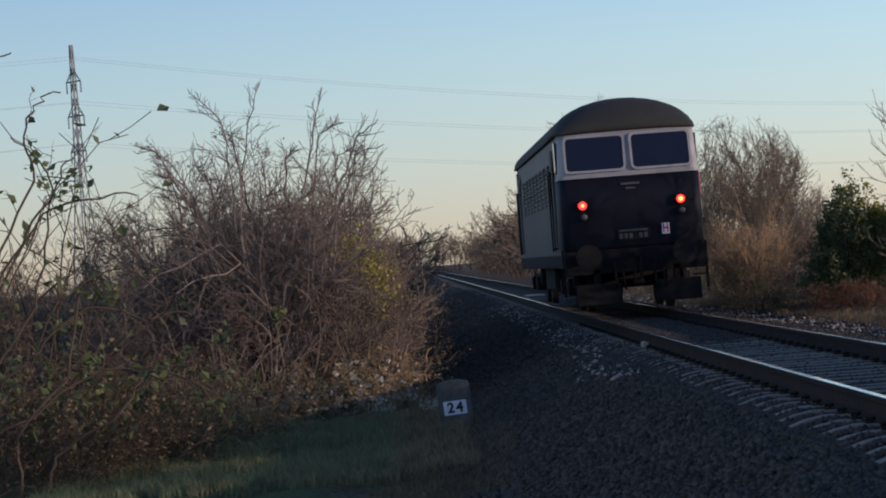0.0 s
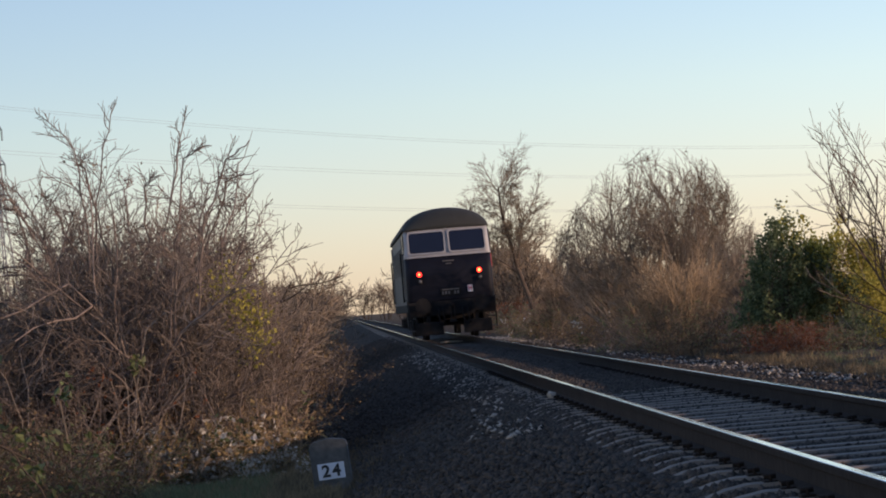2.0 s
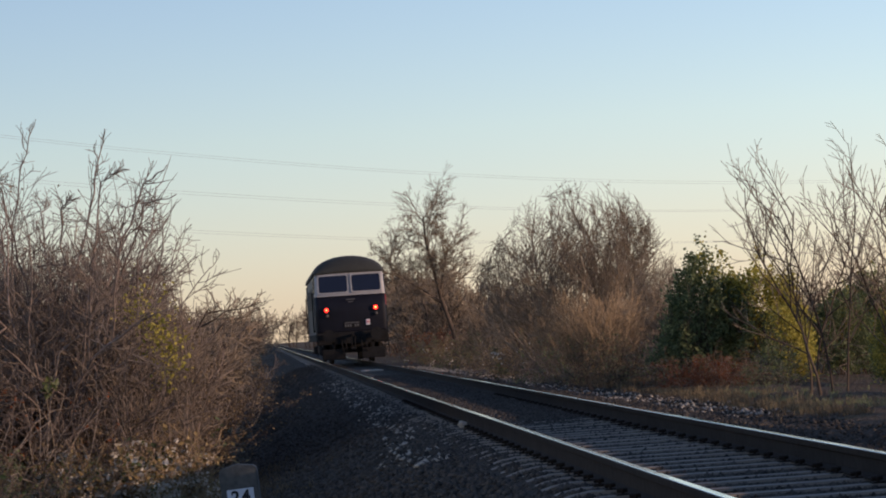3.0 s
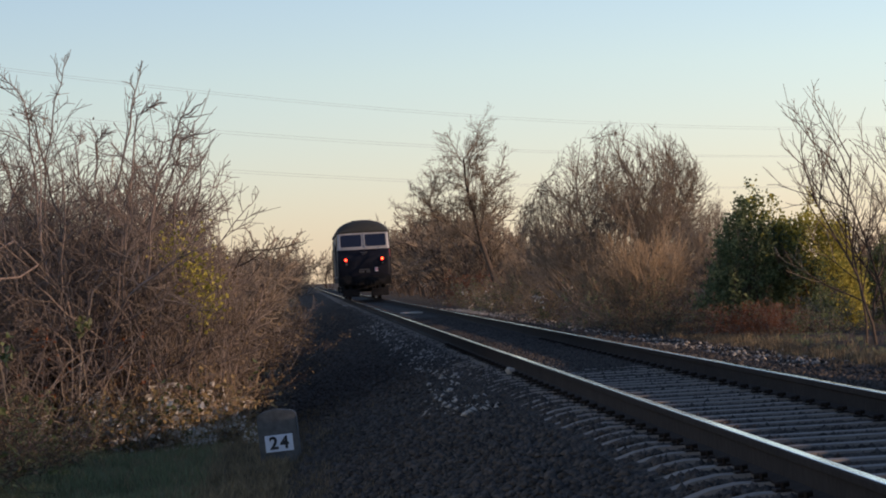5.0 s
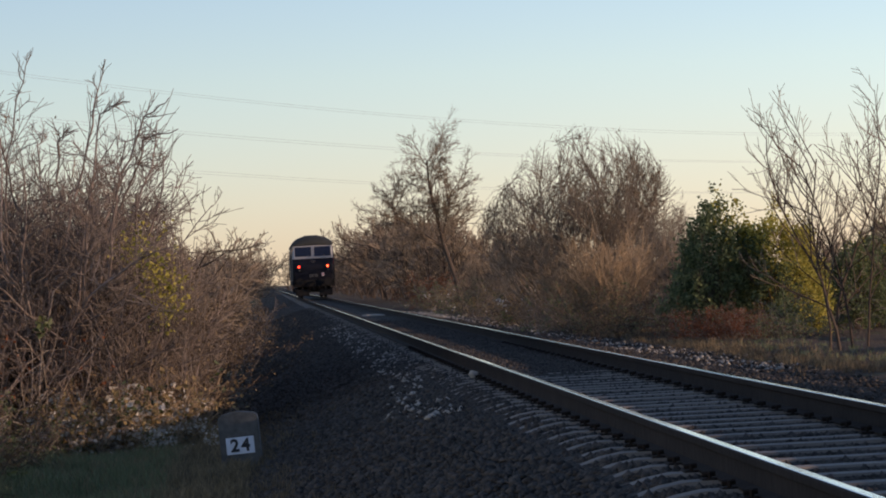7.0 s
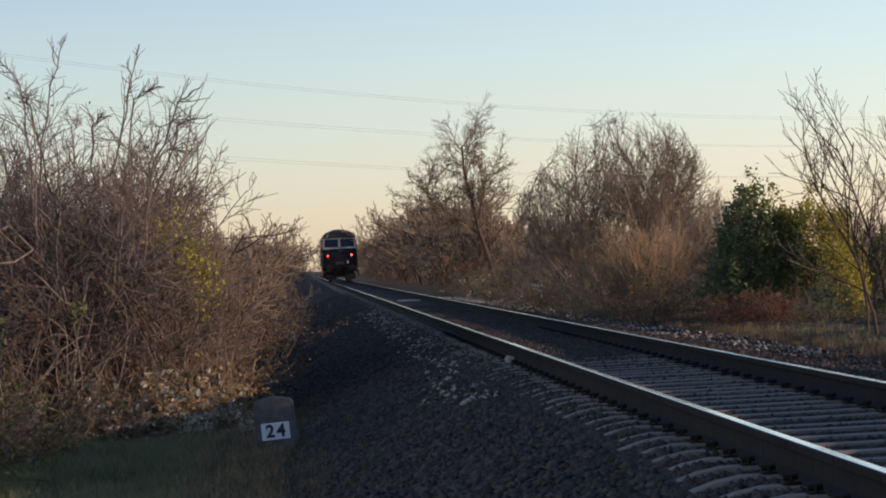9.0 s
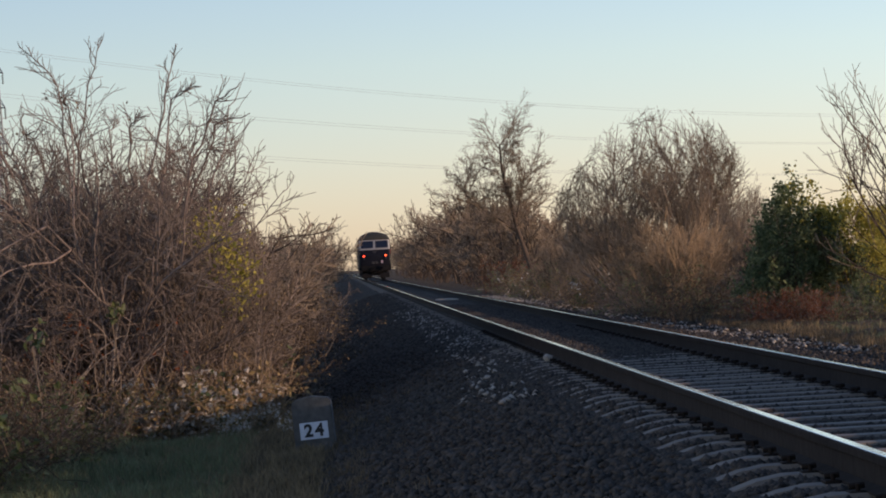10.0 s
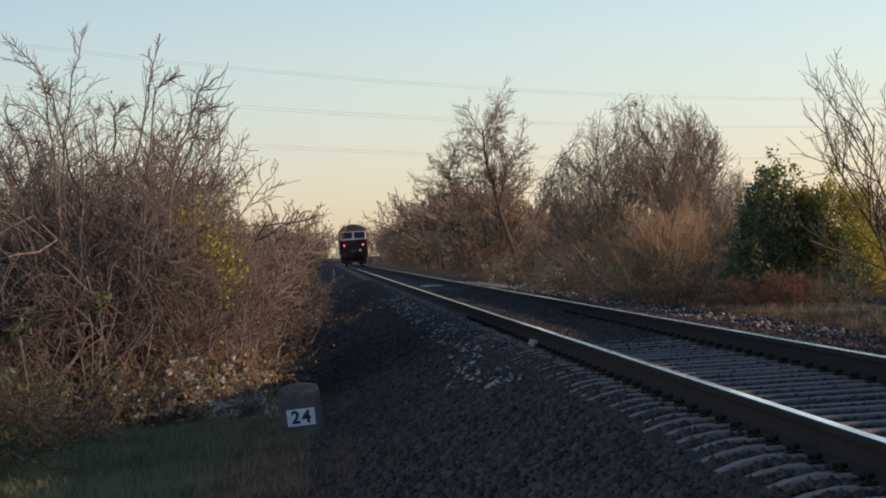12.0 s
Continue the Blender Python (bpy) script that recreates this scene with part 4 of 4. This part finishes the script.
    # sapling with a few large leaves
    lines = shrub_lines(97, 5, 3.7, 0.30, 0.5, 0.020, (5, 3), (30, 70), 0.02, 0.20)
    plant_kind("sapling", lines, BARK_D, BARK_D, (("foliage", 70, 0.17, BRAMBLE_LEAF, 1),), 10, 1, 0.006)
    lines = shrub_lines(99, 14, 2.0, 0.9, 0.9, 0.012, (4, 3), (30, 70), -0.04, 0.22)
    plant_kind("leafy_bramble", lines, BARK_D, BARK_D, (("foliage", 420, 0.11, BRAMBLE_LEAF, 1), ("dead_foliage", 260, 0.09, BROWN_LEAF, 1)), 12, 1, 0.005)


build_kinds()


def place_plants():
    rng = random.Random(17)
    # beside the distance post
    plant("tall_bush", "bush", -6.0, 24.0, 1.0, 0, "tall leafless bush with reddish twigs and arching shoots", "bush")
    plant("red_bush", "bush", -6.8, 30.5, 1.1, 40, "leafless reddish bush leaning over the bank", "bush", "bushes along the bank")
    plant("red_bush", "bush", -5.35, 25.0, 0.92, 200, "leafless reddish bush at the shoulder of the bank", "bush", "bushes along the bank")
    plant("tall_bush", "bush", -7.6, 26.2, 0.85, 150, "tall leafless bush with reddish twigs behind the first", "bush", "bushes along the bank")
    plant("red_bush", "bush", -6.3, 28.4, 0.85, 75, "leafless reddish bush leaning over the bank", "bush", "bushes along the bank")
    plant("red_bush", "bush", -8.2, 27.0, 0.85, 130, "leafless reddish bush in the thicket", "bush", "bushes along the bank")
    plant("red_bush", "bush", -7.6, 23.0, 0.68, 220, "leafless reddish bush in the thicket", "bush", "bushes along the bank")
    plant("red_bush", "bush", -4.9, 26.2, 0.62, 300, "leafless reddish bush in the thicket", "bush", "bushes along the bank")
    for i in range(16):
        x, y = rng.uniform(-10.0, -5.6), rng.uniform(24.2, 32)
        plant(("thicket", "thicket_b")[i % 2], "bramble_thicket", x, y, rng.uniform(0.8, 1.15), rng.uniform(0, 360), "tangled brown bramble canes with withered leaves", "bramble", "brambles on the bank", flat=rng.uniform(0.9, 1.2))
    for x, y, s in ((-7.2, 22.6, 0.9), (-6.3, 22.5, 0.85)):
        plant("canes", "cane_stool", x, y, s, rng.uniform(0, 360), "stool of thin pale upright canes", "shrub", "cane stools")
    for x, y, s in ((-5.2, 23.6, 0.75), (-4.75, 24.6, 0.8), (-4.6, 26.8, 0.7)):
        plant("thicket", "bramble_thicket", x, y, s, rng.uniform(0, 360), "tangled brown bramble canes with withered leaves", "bramble", "brambles on the bank")
    for x, y, s in ((-4.15, 21.9, 1.0), (-4.6, 21.8, 1.2), (-5.1, 21.6, 0.95), (-5.6, 21.9, 1.1), (-4.4, 20.9, 0.55), (-3.75, 20.0, 0.42), (-4.85, 22.4, 1.35)):
        plant("pale_spray", "pale_spray", x, y, s, rng.uniform(0, 360), "low spray of pale woolly and golden leaves", "shrub", "pale sprays")
    for x, y, s in ((-5.0, 22.3, 0.62), (-4.55, 22.6, 0.55), (-5.7, 21.9, 0.6)):
        plant("gold_thicket", "bramble_thicket", x, y, s, rng.uniform(0, 360), "golden-leaved bramble with white seed fluff", "bramble", "seeding brambles")
    for x, y, s in ((-4.75, 22.6, 1.0),):
        plant("yellow_shrub", "shrub", x, y, s, 0, "small shrub with yellow-green leaves", "shrub", "yellow-green shrubs")
    for x, y, s in ((-6.7, 20.8, 0.6), (-7.3, 19.6, 0.7), (-6.9, 15.6, 0.45)):
        plant("green_thicket", "shrub", x, y, s, rng.uniform(0, 360), "low dark green undergrowth at the edge of the grass", "shrub", "dark green undergrowth")
    for x, y, s in ((-7.1, 17.6, 0.8), (-8.4, 17.0, 0.9), (-7.9, 14.8, 0.75), (-7.4, 13.0, 0.6), (-8.3, 12.4, 0.8), (-9.4, 16.0, 1.0)):
        plant("thicket", "bramble_thicket", x, y, s, rng.uniform(0, 360), "tangled brown bramble canes with withered leaves", "bramble", "brambles below the bank")
    plant("sapling", "sapling", -8.6, 14.2, 0.85, 200, "thin dark sapling with a few large leaves", "sapling", "saplings")
    plant("sapling", "sapling", -9.2, 15.0, 1.1, 200, "thin dark sapling with a few large leaves", "sapling", "saplings")
    for x, y, s in ((-8.0, 13.6, 0.9), (-7.2, 14.3, 0.7), (-8.9, 14.0, 1.0), (-6.75, 15.1, 0.5)):
        plant("leafy_bramble", "bramble", x, y, s, rng.uniform(0, 360), "trailing bramble with broad green leaves", "bramble", "leafy brambles")
    for i in range(9):
        plant(("hedge_a", "red_bush", "hedge_c")[i % 3], "hedge_shrub", rng.uniform(-17, -9.5), rng.uniform(27, 48), rng.uniform(0.6, 0.85), rng.uniform(0, 360), "leafless brown hedge shrub beside the bank", "shrub", "hedge along the bank")
    # along the bank into the distance
    y = 34.0
    while y < 330:
        for x in (rng.uniform(-6.0, -5.3), rng.uniform(-8.5, -6.4)):
            plant(rng.choice(("red_bush", "hedge_a", "hedge_b", "hedge_c") if y < 80 else ("hedge_d", "hedge_e")), "hedge_shrub", x, y, rng.uniform(0.62, 0.9) * (1.3 if y > 110 else 1.0), rng.uniform(0, 360), "leafless brown hedge shrub beside the bank", "shrub", "hedge along the bank")
        if y < 75:
            for x in (rng.uniform(-4.9, -4.4), rng.uniform(-5.6, -4.9)):
                plant(rng.choice(("thicket", "thicket_b")), "bramble_thicket", x, y + rng.uniform(-1, 1), rng.uniform(0.7, 1.1), rng.uniform(0, 360), "tangled brown bramble canes with withered leaves", "bramble", "brambles on the bank")
        y += 4.0 + y * 0.055
    # across the track
    plant("round_bush", "bush", 5.2, 57.0, 1.0, 0, "broad rounded leafless bush with grey-brown twigs", "bush")
    plant("round_bush", "bush", 7.2, 53.0, 0.58, 120, "broad rounded leafless bush behind the others", "bush")
    plant("hedge_a", "hedge_shrub", 6.6, 47.0, 0.52, 60, "leafless brown shrub beside the evergreen", "shrub", "hedge across the track")
    plant("hedge_b", "hedge_shrub", 4.7, 64.0, 0.8, 60, "leafless brown shrub beside the track", "shrub", "hedge across the track")
    # a mostly shaded and a mostly sunlit bush, told apart by leaf colour
    plant("evergreen", "evergreen_bush", 5.75, 39.6, 0.80, 0, "dense dark evergreen bush beside the track, its sunlit top painted yellow-green", "bush", "evergreen bushes")
    plant("sunlit_evergreen", "evergreen_bush", 6.75, 39.0, 0.74, 10, "dense evergreen bush, mostly painted yellow-green as sunlit", "bush", "evergreen bushes")
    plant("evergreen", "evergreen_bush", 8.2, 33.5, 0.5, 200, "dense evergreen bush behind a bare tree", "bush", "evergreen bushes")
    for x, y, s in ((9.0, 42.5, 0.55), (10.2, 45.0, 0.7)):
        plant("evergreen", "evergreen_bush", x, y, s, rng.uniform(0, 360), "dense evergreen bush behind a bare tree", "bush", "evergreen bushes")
    for x, y in ((9.3, 46.5), (10.8, 48.5), (12.2, 47.0), (13.5, 50.0), (16.5, 54.0), (19.0, 62.0)):
        plant("hedge_c", "hedge_shrub", x, y, 0.62, rng.uniform(0, 360), "leafless brown hedge shrub behind the evergreens", "shrub", "hedge across the track")
    plant("bare_tree", "bare_tree", 5.75, 28.6, 0.9, 30, "slender bare tree with several pale stems", "tree", "slender bare trees")
    plant("bare_tree", "bare_tree", 6.9, 28.5, 0.92, 150, "slender bare tree with several pale stems", "tree", "slender bare trees")
    plant("leaning_tree", "leaning_tree", 5.5, 105.0, 0.86, 0, "leaning bare tree with one heavy side limb", "tree")
    for x, y, s in ((4.75, 36.6, 0.42), (5.25, 36.2, 0.44), (5.7, 36.6, 0.34)):
        plant("rust_thicket", "bracken", x, y, s, rng.uniform(0, 360), "rust-red withered bracken beside the track", "bracken", "rust-red bracken")
    for x, y, s in ((4.4, 47.5, 1.0), (4.9, 50.0, 0.9), (4.2, 53.5, 0.7)):
        plant("tan_shrub", "shrub", x, y, s, rng.uniform(0, 360), "fine-twigged tan shrub in front of the broad bush", "shrub", "tan shrubs")
    plant("rust_thicket", "bracken", 5.0, 110.0, 1.1, 10, "rust-red withered bracken beside the track", "bracken", "rust-red bracken")
    for i in range(16):
        y = 42 + 5 * i
        plant(("thicket", "green_thicket", "thicket_b", "gold_thicket")[i % 4], "bramble_thicket", rng.uniform(3.7, 4.5) + 0.02 * max(0, y - 60), y, rng.uniform(0.6, 1.0), rng.uniform(0, 360), "dry brown undergrowth beside the track", "undergrowth", "undergrowth across the track")
    for x, y, s in ((6.3, 44.0, 0.9), (5.9, 34.0, 0.5), (6.9, 42.0, 1.1)):
        plant("green_thicket", "shrub", x, y, s, rng.uniform(0, 360), "low dark green undergrowth beside the track", "shrub", "dark green undergrowth")
    y = 66.0
    while y < 340:
        for x in (rng.uniform(4.8, 6.0), rng.uniform(6.2, 7.4 if y < 110 else 9.5)):
            if not (96 < y < 112 and x < 6.5):
                s = rng.uniform(0.5, 0.72) if y < 110 else rng.uniform(0.95, 1.3) * (1.25 if 140 < y < 230 else 1.0)
                plant(rng.choice(("hedge_a", "hedge_b", "hedge_c") if y < 100 else ("hedge_d", "hedge_e")), "hedge_shrub", x, y, s, rng.uniform(0, 360), "leafless grey-brown hedge shrub beside the track, unseen ones added for shade", "shrub", "hedge across the track")
        y += 5.0 + y * 0.04
    # a belt of shrubs closes the far end of the line
    for i in range(26):
        plant(("hedge_d", "hedge_e")[i % 2], "far_shrub", -44 + 3.4 * i + rng.uniform(-1.5, 1.5), rng.uniform(390, 470), rng.uniform(1.5, 1.9), rng.uniform(0, 360), "leafless brown shrub far down the line", "shrub", "shrubs in the distance")
    # unseen hedge added past the viewer, to shade the near track and verge
    for i in range(5):
        plant("hedge_c", "hedge_shrub", rng.uniform(8.3, 8.9), 16.2 + 2.4 * i, rng.uniform(0.40, 0.48), rng.uniform(0, 360), "low leafless grey-brown hedge shrub added out of view to shade the verge", "shrub", "hedge across the track")
    # out-of-view shrubs that keep the sun off the distance post
    for x, y, s in ((7.8, 11.3, 0.8), (8.3, 12.8, 0.85), (8.0, 9.6, 0.8)):
        plant("hedge_c", "hedge_shrub", x, y, s, 0, "leafless grey-brown hedge shrub beside the track, unseen ones added for shade", "shrub", "hedge across the track")
    for i in range(16):
        plant(("hedge_d", "hedge_e")[i % 2], "hedge_shrub", rng.uniform(7.4, 9.0), -34 + 3.2 * i, rng.uniform(0.75, 0.95), rng.uniform(0, 360), "leafless grey-brown hedge shrub beside the track, unseen ones added for shade", "shrub", "hedge across the track")


place_plants()


def blades(name, material, label, count, where, height, seed):
    """Grass: bent narrow blades standing in tufts."""
    rng = random.Random(seed)
    verts, faces = [], []
    while count > 0:
        cx, cy = where(rng)
        for _ in range(14):
            count -= 1
            x, y = cx + rng.gauss(0, 0.05), cy + rng.gauss(0, 0.05)
            z, h, a = lift(x, y) - 0.02, height * rng.uniform(0.5, 1.3), rng.uniform(0, 6.283)
            w = Vector((math.cos(a), math.sin(a), 0)) * 0.0045
            d = Vector((rng.gauss(0, 0.35), rng.gauss(0, 0.35), 0)) * h
            p = Vector((x, y, z))
            o = len(verts)
            verts += [p - w, p + w, p + d * 0.35 + Vector((0, 0, h * 0.6)) + w * 0.8, p + d * 0.35 + Vector((0, 0, h * 0.6)) - w * 0.8, p + d + Vector((0, 0, h * 0.95))]
            faces += [(o, o + 1, o + 2, o + 3), (o + 3, o + 2, o + 4)]
    return tagged(new(name, mesh_of(name, verts, faces, material)), label, "grass", kind="stuff")


def build_grass():
    blades("grass", GRASS, "short green grass below the bank", 26000, lambda r: (r.uniform(-8.0, -4.2) + 0.0, r.uniform(9, 20.5)), 0.17, 1)
    blades("dry_grass", DRY_GRASS, "dry tan grass below the bank", 16000, lambda r: (-3.35 - abs(r.gauss(0, 1.6)), r.uniform(9, 24)), 0.15, 2)
    blades("dry_grass", DRY_GRASS, "dry tan grass on the verge", 3500, lambda r: (3.9 + abs(r.gauss(0, 0.6)), 22 + 50 * r.random() ** 1.4), 0.14, 3)
    blades("dead_grass", DEAD_GRASS, "dead brown grass along the foot of the bank", 22000, lambda r: (-3.75 + r.gauss(0, 0.38), r.uniform(6, 26)), 0.10, 5)
    blades("dead_grass", DEAD_GRASS, "dead brown grass on the verge", 10000, lambda r: (4.25 + r.gauss(0, 0.3), r.uniform(20, 56)), 0.12, 6)
    blades("grass", GRASS, "short green grass on the verge", 1200, lambda r: (4.6 + abs(r.gauss(0, 0.9)), r.uniform(22, 34)), 0.10, 4)


build_grass()


def build_sprigs():
    """A pale dead branch hung in the bush, and a leafy shoot before it."""
    rng = random.Random(29)
    out = []
    pts = [Vector(p) for p in ((-6.1, 22.3, -1.1), (-5.95, 22.2, 0.2), (-5.75, 22.1, 1.0), (-5.45, 22.0, 1.22), (-5.1, 21.95, 1.02), (-4.75, 21.9, 0.98))]
    out.append((0, pts, 0.017, 0.006))
    for a, b in zip(pts[2:], pts[3:]):
        for q in range(3):
            side = Vector((rng.gauss(0.6, 0.5), rng.gauss(0, 0.4), rng.gauss(0.2, 0.5)))
            grow(rng, out, a.lerp(b, rng.random()), side, rng.uniform(0.25, 0.6), 0.008, 1, 2, (0, 3), (20, 60), 0.0, 0.2)
    ob = thing("dead_branch", Matrix(), "pale dead branch arching out of the bush", "branch")
    part("branch", tubes("branch", [l[1:] for l in out if l[0] == 0], BARK_P, 5), None, ob)
    tagged(part("brushwood", tubes("brushwood", [l[1:] for l in out if l[0] > 0], BARK_P, 3), None, ob), kind="stuff")
    for x, y, top in ((-5.9, 21.6, 0.55), (-6.55, 18.6, 0.3)):
        z = lift(x, y)
        stem = [Vector((x, y, z - 0.05)), Vector((x + 0.05, y, (z + top) / 2)), Vector((x - 0.03, y, top)), Vector((x + 0.12, y - 0.05, top + 0.12))]
        ob = thing("leafy_shoot", Matrix(), "thin shoot with a few broad green leaves", "shoot", "leafy shoots")
        part("stem", tubes("stem", [(stem, 0.010, 0.005)], BARK_R, 5), None, ob)
        spots = [stem[2].lerp(stem[3], rng.random()) + Vector((rng.gauss(0, 0.05), rng.gauss(0, 0.05), rng.gauss(0, 0.06))) for _ in range(16)]
        tagged(part("foliage", leaf_cloud("foliage", spots, 0.13, BRAMBLE_LEAF, rng, 0.8), None, ob), kind="stuff")


build_sprigs()


def build_arching_brambles():
    """Long dark bramble shoots that arch over one another below the bank, with a few broad leaves."""
    rng = random.Random(67)
    ways = [((-8.4, -1.2), (-8.3, 1.4), (-7.85, 2.35), (-7.97, 2.85), (-7.75, 3.22), (-7.54, 3.31)),
            ((-8.6, -1.2), (-8.15, 1.7), (-7.75, 2.2), (-7.85, 2.5), (-8.2, 2.9)),
            ((-8.0, -1.2), (-7.95, 1.0), (-7.8, 2.0), (-7.6, 2.45), (-7.47, 2.6)),
            ((-8.5, -1.2), (-8.35, 1.2), (-7.8, 2.0), (-7.2, 2.12), (-6.8, 2.13)),
            ((-8.3, -1.2), (-8.1, 0.5), (-7.5, 0.95), (-6.9, 0.75), (-6.35, 0.80)),
            ((-8.4, -1.2), (-8.1, -0.2), (-7.4, 0.25), (-6.7, 0.1), (-6.1, -0.15)),
            ((-7.6, -1.2), (-7.7, 0.2), (-7.5, 1.2), (-7.0, 1.35), (-6.6, 0.9)),
            ((-7.3, -1.2), (-7.2, -0.3), (-6.8, 0.2), (-6.3, 0.0), (-6.0, -0.5)),
            ((-9.0, -1.2), (-8.9, 2.4), (-8.5, 3.6), (-8.15, 3.85))]
    for i, way in enumerate(ways):
        y = 11 + rng.uniform(-0.5, 0.7)
        pts = [Vector((x, y + 0.1 * j + rng.gauss(0, 0.05), z if j else lift(x, y) - 0.05)) for j, (x, z) in enumerate(way)]
        pts[0].x -= 0.7
        pts.insert(1, pts[0].lerp(pts[1], 0.5) + Vector((-0.28, 0, 0.1)))
        fine = []
        for a, b in zip(pts, pts[1:]):
            for q in range(5):
                fine.append(a.lerp(b, q / 5) + Vector((rng.gauss(0, 0.02), rng.gauss(0, 0.02), 0.05 * math.sin(q * 0.63))))
        fine.append(pts[-1])
        lines = [(0, fine, 0.019, 0.008)]
        for q in range(7):
            k = rng.randrange(5, len(fine) - 1)
            side = Vector((rng.gauss(0.3, 0.7), rng.gauss(0, 0.5), rng.gauss(0.3, 0.6)))
            grow(rng, lines, fine[k], side, rng.uniform(0.2, 0.5), 0.006, 1, 2, (0, 3), (25, 65), -0.04, 0.2)
        ob = thing("bramble", Matrix(), "long dark arching bramble shoot with a few broad leaves", "bramble", "arching brambles")
        part("cane", tubes("cane", [l[1:] for l in lines if l[0] == 0], BARK_D, 5), None, ob)
        tagged(part("brushwood", tubes("brushwood", [l[1:] for l in lines if l[0] > 0], BARK_D, 3), None, ob), kind="stuff")
        spots = ends_of(lines, 1, rng, 16 if i < 4 else 34, 0.03)
        tagged(part("foliage", leaf_cloud("foliage", spots, 0.115, BRAMBLE_LEAF, rng, 0.5), None, ob), kind="stuff")


build_arching_brambles()


def motions():
    walk(LOCO, [(t, pose(x, 30.9 + 18.08 * t, 0)) for t, x in ((0, 0.25), (1, 0.14), (2.5, 0.15), (4.3, 0), (6, 0), (8, 0), (10, 0), (12, 0))])


motions()
